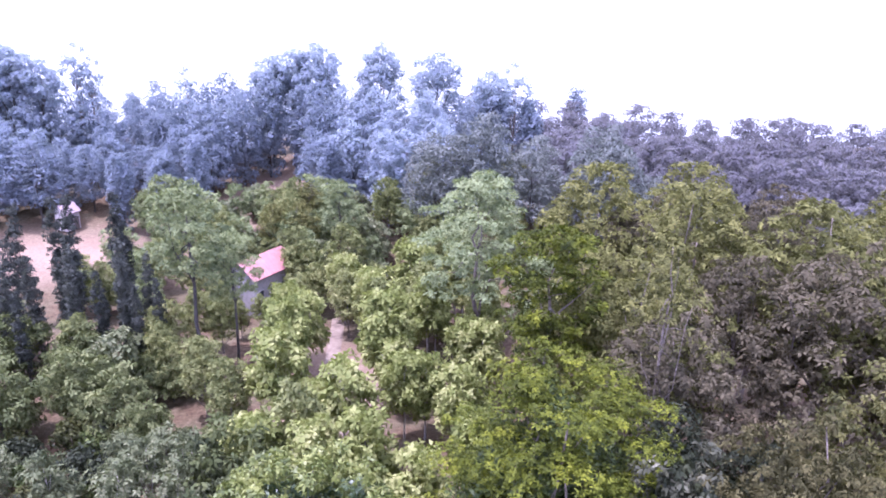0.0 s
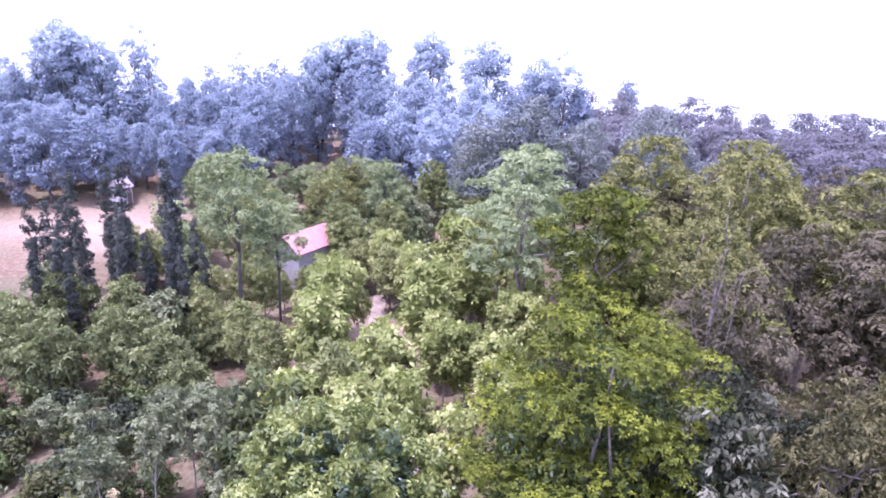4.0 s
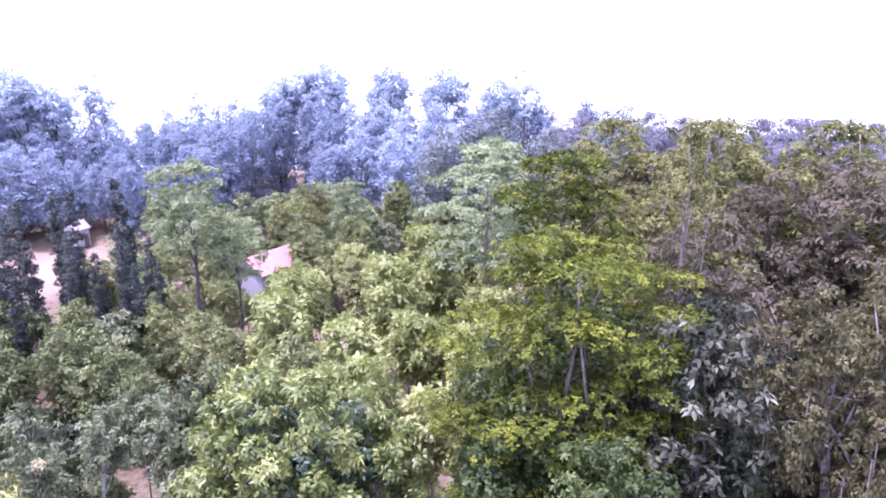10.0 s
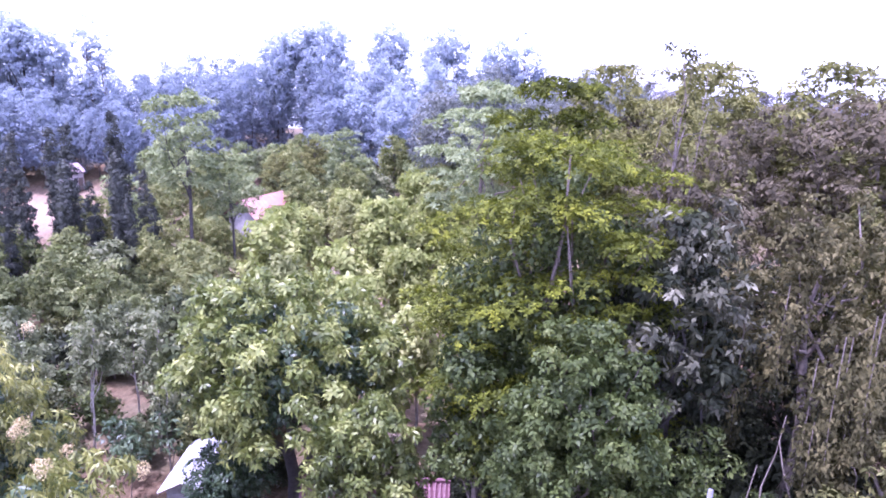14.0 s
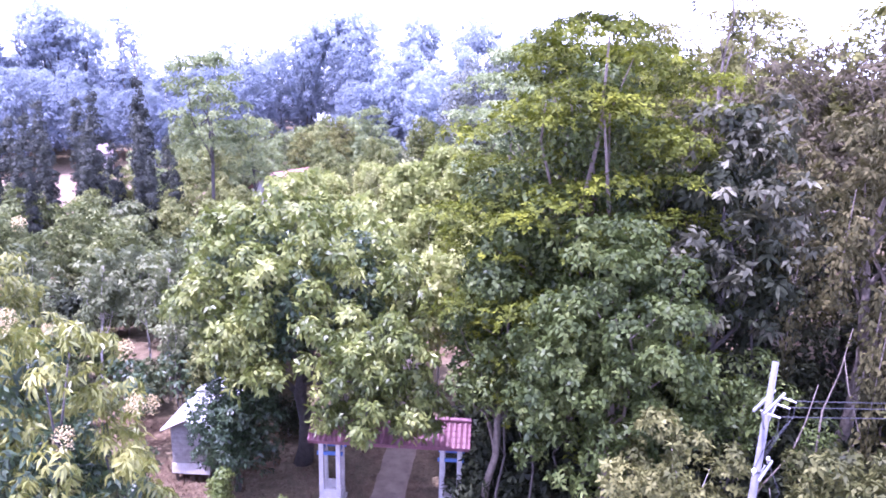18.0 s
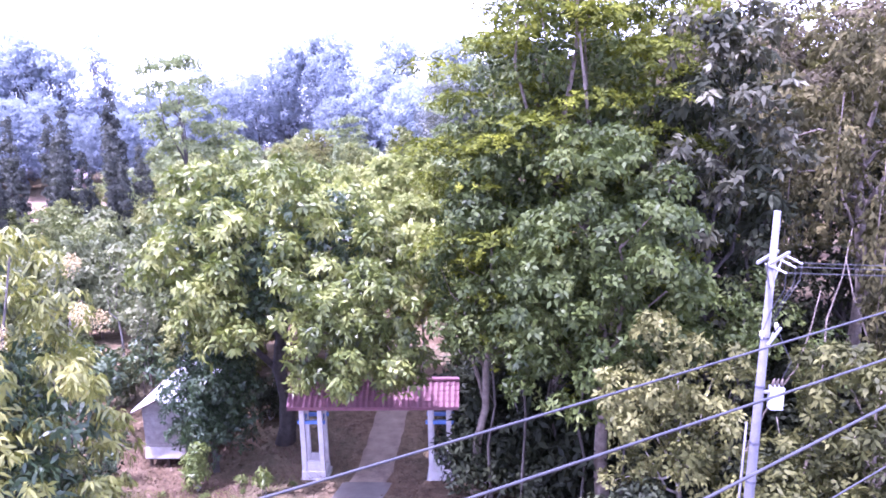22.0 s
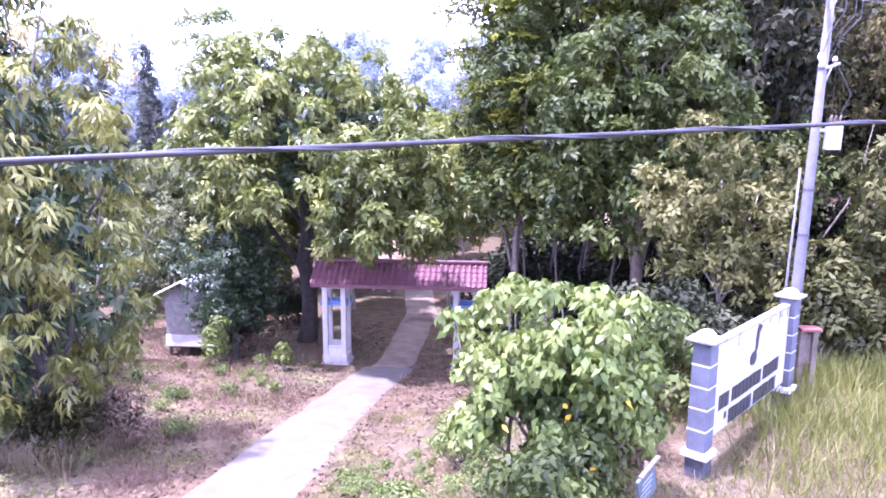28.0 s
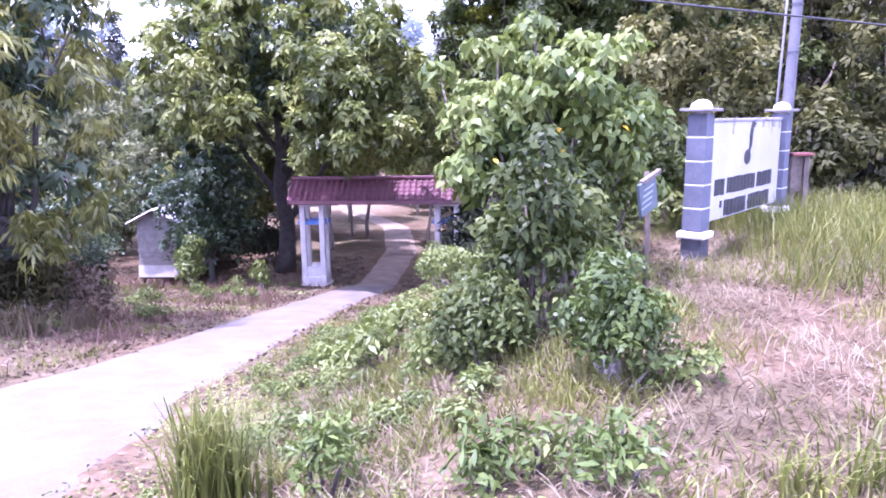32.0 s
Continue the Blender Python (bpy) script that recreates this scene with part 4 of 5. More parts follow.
for i in range(46):
    d = unit(np.array([rng_l.normal() - 0.5, rng_l.normal() - 0.9, rng_l.normal() + 0.35]))
    pos, out = clump_points(rng_l, [np.array((-0.3, -0.8, 12.6)) + d * np.array((2.9, 2.8, 5.6)) * rng_l.uniform(0.75, 1.05)], [0.5], 6, 0.8, 0.2)
    child("leaf_spray", quads_mesh("leaf_spray", rosettes(rng_l, pos, out, 7, 0.36, 0.15, 0.6), LEAF_PALE), pale, "pale spray of big drooping leaves")
# dark filler trees, here and below, put shade into the gap by leaf colour
tree("dark_tree", at(10.8, 30.5), "tall dark tree smothered in creepers", 16, LEAF_DARKENED, (0, 0, 10.0), (3.0, 2.6, 7.0), 40, 1.0, 9000, 0.28, 0.13, 0.5, 0.9, -0.9, 0.3, BARK_DARK, 6)
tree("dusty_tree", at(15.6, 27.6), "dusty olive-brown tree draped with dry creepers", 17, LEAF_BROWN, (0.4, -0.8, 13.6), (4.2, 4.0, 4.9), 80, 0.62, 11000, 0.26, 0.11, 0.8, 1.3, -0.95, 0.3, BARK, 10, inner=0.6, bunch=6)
tree("dark_tree", at(13.9, 31.6), "tall dark tree smothered in creepers", 26, LEAF_DARKENED, (0, 0, 8.4), (3.2, 2.6, 7.2), 44, 1.0, 8000, 0.28, 0.13, 0.5, 0.9, -0.9, 0.3, BARK_DARK, 6, bunch=5)
tree("dark_tree", at(17.8, 31.2), "tall dark tree smothered in creepers", 27, LEAF_DARKENED, (0, 0, 8.8), (3.4, 2.6, 7.0), 44, 1.0, 8000, 0.28, 0.13, 0.5, 0.9, -0.9, 0.3, BARK_DARK, 6, bunch=5)
tree("dusty_tree", at(22.5, 29), "dusty olive tree draped with dry creepers", 18, LEAF_OLIVE, (0, 0, 12.0), (5.5, 5.1, 6.9), 100, 0.85, 16000, 0.3, 0.13, 0.7, 1.1, -0.9, 0.3, BARK, 6, inner=0.65, bunch=6)
tree("green_tree", at(1.6, 24.9), "slender mid-green tree beside the gate", 19, LEAF_MID, (0.8, 0.2, 8.2), (2.2, 2.2, 5.2), 60, 0.6, 11000, 0.24, 0.11, 0.45, 0.85, -0.6, 0.2, BARK, 8, inner=0.55, bunch=6)
tree("mango_tree", at(-8.6, 15.4), "mango tree with long drooping leaves and blossom", 20, LEAF_MANGO_NEAR, (-0.6, -0.6, 5.8), (3.4, 3.1, 6.2), 150, 0.42, 14500, 0.29, 0.072, 1.05, 1.0, -0.85, 0.22, BARK_DARK, 14, inner=0.3, bunch=8)
tree("mango_tree", at(-14.5, 20.0), "mango tree with long drooping leaves and blossom", 21, LEAF_MANGO_NEAR, (-0.8, 0, 7.6), (3.3, 3.7, 5.5), 140, 0.48, 14000, 0.3, 0.075, 1.05, 1.0, -0.85, 0.25, BARK_DARK, 10, inner=0.35, bunch=8)


def creepers(t, seed, c, r, n, mat, long=4.5):
    """Curtains of hanging creeper from a crown's outer side down towards the ground."""
    rng = np.random.default_rng(seed)
    for i in range(n):
        a = rng.uniform(math.pi * 1.02, math.pi * 1.98)
        top = np.array(c) + np.array((r[0] * math.cos(a), r[1] * math.sin(a), rng.uniform(-0.5, 0.65) * r[2]))
        h = min(long * rng.uniform(0.5, 1.2), top[2] - 0.4)
        m = int(70 * h)
        u = rng.random(m) ** 0.8
        wide = 0.32 * (1 - 0.6 * u)[:, None]
        pos = top + np.column_stack([rng.normal(0, 1, m), rng.normal(0, 0.7, m), np.zeros(m)]) * wide + np.column_stack([np.zeros(m), np.zeros(m), -u * h])
        out = unit(np.column_stack([rng.normal(0, 0.6, m) + math.cos(a) * 0.5, rng.normal(0, 0.5, m) - 0.8, np.full(m, 0.15)]))
        vine = child("creeper", quads_mesh("creeper", leaf_quads(rng, pos, out, 0.22, 0.1, 1.4), mat), t, "hanging curtain of creeper")
        v, f = tube([top + np.array((0, 0, 0.8)), top - np.array((0.05, 0, h * 0.5)), top - np.array((-0.05, 0, h))], [0.02, 0.015, 0.008], 5)
        child("vine_stem", mesh_from("vine_stem", v, f, BARK), vine)


def blossom(t, seed, c, r, n):
    rng = np.random.default_rng(seed)
    for i in range(n):
        d = unit(np.array([rng.normal(), rng.normal() - 0.8, abs(rng.normal()) + 0.2]))
        pos, out = clump_points(rng, [np.array(c) + d * np.array(r)], [0.22], 150, 1.3, 0.2)
        child("blossom", quads_mesh("blossom", leaf_quads(rng, pos, out, 0.09, 0.03, 0.0), LEAF_FLOWER), t, "pale yellow-brown blossom spray")


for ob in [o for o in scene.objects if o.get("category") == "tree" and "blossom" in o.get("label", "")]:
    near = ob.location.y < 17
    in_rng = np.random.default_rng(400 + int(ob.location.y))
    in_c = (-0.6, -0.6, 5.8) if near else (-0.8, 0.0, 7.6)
    # same here: inner leaves get a darker colour in place of crown shade
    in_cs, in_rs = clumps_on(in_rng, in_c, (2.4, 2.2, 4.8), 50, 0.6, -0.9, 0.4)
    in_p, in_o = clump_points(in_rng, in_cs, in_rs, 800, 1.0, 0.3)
    child("inner_foliage", quads_mesh("inner_foliage", rosettes(in_rng, in_p, in_o, 7, 0.32, 0.1, 0.9), LEAF_MANGO_DARK), ob, "inner leaves coloured dark for the shade inside the crown")
    blossom(ob, 5 + int(ob.location.y), (-0.9, -0.6, 5.6) if near else (-0.8, 0, 7.6), (3.4, 3.3, 6.2) if near else (3.5, 3.9, 5.7), 12)

tree("roadside_tree", at(7.2, 18.4), "small pale-leaved roadside tree behind the pole", 22, LEAF_ROADSIDE, (-0.5, -0.6, 3.9), (2.1, 1.7, 2.9), 44, 0.46, 6200, 0.2, 0.09, 0.35, 0.7, -0.9, 0.1, BARK_PALE, 8, inner=0.55, bunch=6)
tree("roadside_tree", at(11.4, 17.2), "small olive roadside tree beside the pole", 23, LEAF_ROADSIDE, (0, 0, 3.3), (2.6, 2.0, 2.9), 52, 0.5, 6600, 0.24, 0.1, 0.4, 0.8, -0.9, 0.12, BARK, 8, bunch=6, inner=0.4)
tree("roadside_tree", at(15.5, 18.6), "olive roadside tree draped with creepers", 24, LEAF_ROADSIDE, (0, 0, 4.6), (3.2, 2.6, 4.4), 66, 0.58, 7800, 0.26, 0.1, 0.6, 0.9, -0.9, 0.16, BARK, 8, bunch=6, inner=0.4)
tree("dusty_tree", at(16.4, 22.8), "dusty brown tree draped with dry creepers", 25, LEAF_BROWN, (0, 0, 7.4), (2.7, 2.3, 5.8), 56, 0.5, 6000, 0.26, 0.11, 0.8, 1.1, -0.95, 0.2, BARK, 9, inner=0.45, bunch=6)


for ob in [o for o in scene.objects if o.get("category") == "tree" and "creepers" in o.get("label", "") and "dusty" in o.get("label", "")]:
    x = ob.location.x
    mt = LEAF_OLIVE if x > 20 else LEAF_BROWN
    creepers(ob, int(x * 7), (0, -0.4, 10.5) if x > 14 else (0, 0, 7.0), (4.2, 4.0, 6.5) if x > 14 else (2.7, 2.3, 5.5), 16, mt)


rng_v = np.random.default_rng(311)
for x0, y0, z0, x1, z1 in ((9.2, 20.6, 1.0, 11.6, 5.2), (11.0, 20.2, 1.2, 12.4, 7.0), (13.6, 20.0, 1.0, 12.2, 6.2), (15.6, 19.6, 1.4, 17.4, 7.8)):
    vine = thing("dead_branch", (x0, y0, gz(x0, y0)), "long bare grey branch leaning among creepers", "branch", "dead branches")
    v, f = tube(bent_line((0, 0, -0.2), (x1 - x0, rng_v.uniform(0.2, 1.2), z1 - gz(x0, y0)), rng_v, 7, 0.07), [0.05, 0.045, 0.04, 0.036, 0.032, 0.026, 0.02, 0.012], 6)
    child("stem", mesh_from("stem", v, f, BARK, True), vine)


def shrub(name, at, label, seed, mat, r, h, stems, leaves, L, W, droop=0.5, clumps=26, size=0.35, low=-0.7, category="bush", group="", bark=None):
    rng = np.random.default_rng(seed)
    t = thing(name, at, label, category, group)
    cs, rs = clumps_on(rng, (0, 0, h * 0.54), (r, r, h * 0.5), clumps, size, low, 0.35)
    mid_c = np.array((0, 0, h * 0.5))
    cs = [mid_c + (q - mid_c) * rng.uniform(0.7, 1.28) for q in cs]
    cs = [np.array((q[0], q[1], max(q[2], 0.1 * h))) for q in cs]
    for i in rng.permutation(len(cs))[:stems]:
        base = rng.normal(0, 0.12 * r, 3)
        base[2] = -0.15
        pts = bent_line(base, cs[i], rng, 4, 0.1)
        child("stem", mesh_from("stem", *tube(pts, [0.022 * (1 - 0.17 * j) * (1 + h / 4) for j in range(5)], 6), bark or BARK_PALE, True), t)
    pos, out = clump_points(rng, cs, rs, leaves, 0.85, 0.3)
    child("foliage", quads_mesh("foliage", leaf_quads(rng, pos, out, L, W, droop, 0.9), mat), t)
    return t


tall_bush = shrub("broadleaf_bush", at(2.25, 9.7), "tall bush with broad drooping yellow-green leaves by the lane", 31, LEAF_BUSH, 1.4, 3.15, 34, 9800, 0.165, 0.096, 1.15, 120, 0.22, -0.4, bark=BARK)
rng_y = np.random.default_rng(311)
y_pos = np.column_stack([rng_y.uniform(-0.9, 0.8, 8), rng_y.uniform(-1.2, -0.7, 8), rng_y.uniform(1.2, 2.1, 8)])
child("yellowed_foliage", quads_mesh("yellowed_foliage", leaf_quads(rng_y, y_pos, np.tile((0.0, -1.0, 0.0), (8, 1)), 0.13, 0.065, 1.0, 0.6), LEAF_YELLOW), tall_bush, "yellowed dying leaves")
shrub("leafy_bush", at(1.95, 7.5), "dark leafy growth round the stems of a tall bush", 131, LEAF_MID, 0.62, 1.9, 22, 3300, 0.13, 0.06, 0.9, 34, 0.24, bark=BARK)
shrub("leafy_bush", at(1.5, 6.9), "dark leafy undergrowth at the foot of a bush", 32, LEAF_MID, 0.42, 0.75, 10, 3000, 0.09, 0.042, 0.4, 26, 0.26)
shrub("leafy_bush", at(2.5, 5.75), "fresh green undergrowth bush", 33, LEAF_FRESH, 0.36, 0.9, 9, 4800, 0.075, 0.04, 0.4, 36, 0.17)
shrub("leafy_bush", at(2.5, 8.9), "fresh green leafy undergrowth bush", 34, LEAF_MID, 0.8, 1.5, 8, 3000, 0.13, 0.065, 0.5, 22, 0.32)
for x, y, r, h, sd in ((0.45, 10.4, 0.5, 0.36, 161), (-0.25, 12.0, 0.45, 0.34, 162), (0.9, 12.6, 0.6, 0.7, 163), (-0.4, 9.4, 0.4, 0.28, 164), (1.1, 7.2, 0.35, 0.3, 165), (3.6, 11.4, 0.7, 1.0, 166)):
    shrub("leafy_bush", at(x, y), "low yellow-green leafy growth on the lane bank", sd, LEAF_WEED, r, h, 7, int(4200 * r), 0.085, 0.042, 0.5, 24, 0.2, -0.6, "bush", "bank growth")
shrub("shrub", at(-9.4, 26.0), "small pale green shrub beside the hut", 35, LEAF_WEED, 0.65, 1.8, 6, 1300, 0.2, 0.09, 0.4, 16, 0.32)
shrub("shrub", at(-6.6, 25.6), "small upright green seedling", 36, LEAF_WEED, 0.25, 1.1, 3, 220, 0.2, 0.08, 0.2, 8, 0.15)
shrub("shrub", at(8.6, 16.2), "roadside shrub with yellowish olive leaves", 37, LEAF_ROADSIDE, 1.3, 2.6, 8, 3500, 0.2, 0.09, 0.4, 24, 0.45)
shrub("shrub", at(5.4, 15.8), "roadside shrub with dark green leaves", 38, LEAF_DARKENED, 1.6, 1.9, 8, 3800, 0.2, 0.09, 0.4, 28, 0.45)
shrub("shrub", at(4.4, 13.6), "roadside shrub with green leaves", 39, LEAF_MID, 1.2, 1.7, 8, 3000, 0.18, 0.08, 0.4, 24, 0.4)


for x, y, h, m, sd in ((-8.2, 14.6, 1.5, LEAF_BROWN, 151), (-9.3, 14.0, 1.9, LEAF_MANGO, 152), (-7.9, 15.8, 1.2, LEAF_DRY, 153), (-10.4, 15.2, 2.2, LEAF_MANGO_DARK, 154), (-11.8, 17.6, 2.4, LEAF_MID, 155)):
    shrub("undergrowth_bush", at(x, y), "scrubby undergrowth at the foot of a mango tree", sd, m, 0.9, h, 7, 1500, 0.2, 0.06, 0.6, 16, 0.34)
pale_stem = tree("slender_tree", at(-16.4, 36.5), "slender grey-green tree with a pale leaning trunk", 203, LEAF_GREYGREEN, (0.5, 0.2, 6.3), (1.7, 1.7, 2.9), 34, 0.42, 1700, 0.34, 0.15, 0.5, 0.8, -0.7, 0.075, BARK_PALE, 7, group="pale-stemmed trees", trunk_top=0.9, bunch=6, inner=0.3)
for x, y, k in ((-14.6, 37.2, 0.9), (-20.2, 36.0, 1.0), (-18.9, 39.4, 0.95), (-14.9, 34.2, 0.7), (-21.6, 38.6, 0.85), (-22.6, 34.4, 0.9), (-16.0, 39.6, 1.1), (-24.6, 37.0, 1.0)):
    copy_thing(pale_stem, pose(*at(x, y), 4 * math.sin(x * 5), 4 * math.cos(y * 3), 71 * x) @ Matrix.Diagonal((k, k, k, 1)))
# many of these near-black bushes are added as backing for shaded gaps
under = shrub("undergrowth_bush", at(4.2, 24.2), "undergrowth bush coloured near-black for the shade below the trees", 140, LEAF_DARKENED, 1.5, 2.4, 6, 3000, 0.24, 0.1, 0.4, 24, 0.5, -0.8, "bush", "undergrowth bushes")
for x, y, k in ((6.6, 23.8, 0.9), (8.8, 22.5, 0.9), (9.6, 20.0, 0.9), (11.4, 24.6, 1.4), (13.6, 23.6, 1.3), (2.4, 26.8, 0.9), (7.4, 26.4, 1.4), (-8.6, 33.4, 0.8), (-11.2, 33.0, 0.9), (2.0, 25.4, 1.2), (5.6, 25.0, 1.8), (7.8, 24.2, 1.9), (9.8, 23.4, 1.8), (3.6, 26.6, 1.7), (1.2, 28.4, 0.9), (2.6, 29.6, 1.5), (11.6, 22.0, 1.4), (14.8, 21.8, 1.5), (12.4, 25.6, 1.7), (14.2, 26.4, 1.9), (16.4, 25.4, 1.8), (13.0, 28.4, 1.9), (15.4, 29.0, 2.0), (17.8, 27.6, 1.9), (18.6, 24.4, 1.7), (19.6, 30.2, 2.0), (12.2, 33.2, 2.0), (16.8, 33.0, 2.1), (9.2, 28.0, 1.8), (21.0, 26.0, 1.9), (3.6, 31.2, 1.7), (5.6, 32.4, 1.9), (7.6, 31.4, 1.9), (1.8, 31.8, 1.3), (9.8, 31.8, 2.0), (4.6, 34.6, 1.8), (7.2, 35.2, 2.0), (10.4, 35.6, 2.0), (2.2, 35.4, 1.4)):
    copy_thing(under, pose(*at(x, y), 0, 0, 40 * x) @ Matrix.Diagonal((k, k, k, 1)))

slim = tree("slender_tree", at(3.2, 23.6), "slender dark-stemmed sapling in the shade", 201, LEAF_MID, (0.2, 0, 6.4), (1.1, 1.1, 2.2), 14, 0.45, 900, 0.22, 0.1, 0.5, 0.9, -0.6, 0.06, BARK_DARK, 4, group="slender saplings", trunk_top=0.9)
for x, y, k in ((2.3, 24.4, 1.05), (4.4, 24.8, 1.1), (5.0, 22.4, 0.95), (6.3, 21.8, 0.9), (7.2, 24.6, 1.15), (8.2, 22.8, 1.0), (8.9, 25.0, 1.2), (9.7, 22.0, 0.95), (3.6, 26.0, 1.1), (6.0, 26.2, 1.2), (10.6, 24.0, 1.1), (11.6, 21.2, 0.8)):
    copy_thing(slim, pose(*at(x, y), 2 * math.sin(x * 7), 2 * math.cos(y * 5), 57 * x) @ Matrix.Diagonal((k, k, k, 1)))
young_sap = tree("young_sapling", at(-14.5, 25.5), "thin young sapling with sparse leaves on dry soil", 202, LEAF_MANGO_DARK, (0, 0, 2.1), (0.7, 0.7, 1.0), 10, 0.32, 420, 0.24, 0.09, 0.6, 0.9, -0.7, 0.03, BARK, 4, group="young saplings")
for x, y, k in ((-16.2, 27.5, 1.1), (-13.8, 23.0, 0.8), (-15.6, 31.0, 1.3), (-17.4, 24.6, 1.0), (-14.4, 33.5, 1.4), (-18.8, 29.2, 1.2), (-12.6, 25.2, 0.7), (-17.0, 33.0, 1.3), (-19.6, 26.2, 1.1), (-13.4, 27.2, 0.8), (-15.4, 22.0, 0.8), (-20.5, 32.0, 1.3), (-11.4, 22.6, 0.6)):
    copy_thing(young_sap, pose(*at(x, y), 3 * math.sin(x * 5), 3 * math.cos(y * 3), 71 * x) @ Matrix.Diagonal((k, k, k, 1)))

# ---- second line: plantation, dark bushes, palms and columns ----
teak = tree("young_teak", at(-5.0, 41), "young teak with broad yellow-green leaves", 41, LEAF_TEAK, (0, 0, 6.2), (2.2, 2.2, 4.2), 46, 0.6, 2800, 0.52, 0.26, 0.35, 0.7, -0.8, 0.12, BARK_PALE, 5, bunch=5, group="young plantation trees")
mixed = tree("young_tree", at(-10.5, 44), "young mid-green tree in the plantation", 42, LEAF_PLANT, (0, 0, 6.0), (2.4, 2.4, 4.4), 50, 0.65, 3200, 0.44, 0.2, 0.35, 0.75, -0.8, 0.14, BARK, 5, bunch=5, group="young plantation trees")
darkb = tree("dark_bush_tree", at(-31.0, 54), "low dark green bushy tree", 43, LEAF_SCRUB, (0, 0, 4.2), (3.0, 3.0, 4.0), 60, 0.7, 3800, 0.44, 0.2, 0.4, 0.8, -0.9, 0.14, BARK_DARK, 4, bunch=5, group="dark bushes")
greyb = tree("grey_bush_tree", at(-30.0, 59), "low grey-green bushy tree with big leaves", 44, LEAF_GREYGREEN, (0, 0, 3.8), (2.8, 2.8, 3.6), 46, 0.7, 2800, 0.5, 0.25, 0.4, 0.8, -0.9, 0.14, BARK, 4, bunch=5, group="dark bushes")
olive = tree("olive_tree", at(14.0, 42), "dusty olive-green broadleaf hillside tree", 45, LEAF_RIDGE, (0, 0, 13.5), (5.0, 5.0, 7.5), 110, 0.95, 10800, 0.36, 0.165, 0.4, 0.6, -0.7, 0.3, BARK, 8, group="hillside trees", flat=0.4, inner=0.6, bunch=6)
brown = tree("brown_tree", at(20.0, 44), "dusty brown-green broadleaf tree", 46, LEAF_RUSSET, (0, 0, 13.5), (5.2, 5.2, 7.8), 110, 1.0, 10200, 0.36, 0.16, 0.5, 0.65, -0.7, 0.3, BARK, 8, group="hillside trees", flat=0.4, inner=0.6, bunch=6)
layered = tree("layered_tree", at(3.2, 64), "light green tree with flat layered canopy", 47, LEAF_LAYER, (0, 0, 15.6), (5.6, 5.0, 5.4), 70, 1.1, 9000, 0.4, 0.19, 0.05, 0.32, -0.4, 0.28, BARK, 6, tiers=5, flat=0.6, boxy=3.0, bunch=5, group="layered canopy trees")
umbrella = tree("umbrella_tree", at(-23.8, 63), "tall tree with a flat umbrella crown on a bare trunk", 48, LEAF_UMBRELLA, (0, 0, 15.5), (3.7, 3.7, 4.2), 60, 0.8, 5000, 0.4, 0.19, 0.1, 0.5, -0.4, 0.22, BARK_DARK, 8, tiers=5, flat=0.5, bunch=5, boxy=3.0, group="umbrella trees")
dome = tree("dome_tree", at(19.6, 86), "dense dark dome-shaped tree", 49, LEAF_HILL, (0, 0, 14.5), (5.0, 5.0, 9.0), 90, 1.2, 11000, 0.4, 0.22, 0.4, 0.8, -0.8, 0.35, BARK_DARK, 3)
column = tree("column_tree", at(-33.7, 70), "dark slim columnar tree", 50, LEAF_COLUMN, (0, 0, 9.4), (1.0, 1.0, 9.2), 70, 0.45, 4200, 0.36, 0.15, 0.9, 1.5, -0.95, 0.14, BARK_DARK, 6, group="columnar trees", inner=0.2, bunch=5)

rng_p = random.Random(8)


def scatter(proto, spots, smin=0.85, smax=1.15):
    for x, y, *s in spots:
        k = s[0] if s else rng_p.uniform(smin, smax)
        copy_thing(proto, pose(x, y, gz(x, y) - 0.1, 0, 0, rng_p.uniform(0, 360)) @ Matrix.Diagonal((k * rng_p.uniform(0.92, 1.1), k * rng_p.uniform(0.92, 1.1), k, 1)))


scatter(teak, [(-1.2, 38), (2.6, 44), (-7.4, 48), (-3.0, 52), (1.6, 50, 0.9), (-13.5, 52), (-5.0, 60), (-14.6, 60), (-1.5, 66), (-8.2, 74), (-3.5, 76), (-16, 67), (2.5, 60, 0.9), (-6.2, 36.4, 0.9), (2.5, 80)])
scatter(mixed, [(-17.5, 52, 0.8), (-21, 56, 0.8), (-25.5, 60, 0.6), (-6, 68), (-26, 76, 0.6), (4.5, 72), (-12, 82), (-2, 82)])
scatter(darkb, [(-36, 50.5, 1.0), (-13.4, 38.5, 1.25), (-23.5, 49.5, 0.7), (-27, 52, 0.9), (-41, 54), (-34, 60), (-41, 62), (-46, 58), (-17, 47, 0.6), (-44, 49, 0.9), (-11.5, 36.2, 0.6)])
scatter(greyb, [(-17.0, 35.0, 0.42), (-25.5, 36, 0.35), (-33, 45, 0.5), (-20.5, 45.5, 0.75), (-22.5, 40.5, 0.3), (-37, 41, 0.4), (-45, 66), (-27, 43, 0.35), (-15.2, 41.5, 0.5), (-30, 39, 0.3), (-24, 46.5, 0.6), (-35, 37, 0.35)])
scatter(olive, [(19.5, 52), (26, 47), (28, 38), (33, 56), (11.5, 51, 0.9), (37, 45), (14, 62), (41, 62), (24, 66)])
scatter(brown, [(13, 36, 0.95), (25, 40), (18, 60), (29, 61), (44, 50), (35, 70)])
scatter(mixed, [(-24.4, 77, 0.4), (-21.2, 76, 0.42), (-18.6, 77, 0.5), (-26.6, 78, 0.5), (-22.6, 73, 0.45), (-16.8, 78, 0.6)])
scatter(olive, [(31, 47), (37, 54), (35, 38), (46, 70), (9, 44, 0.85)])
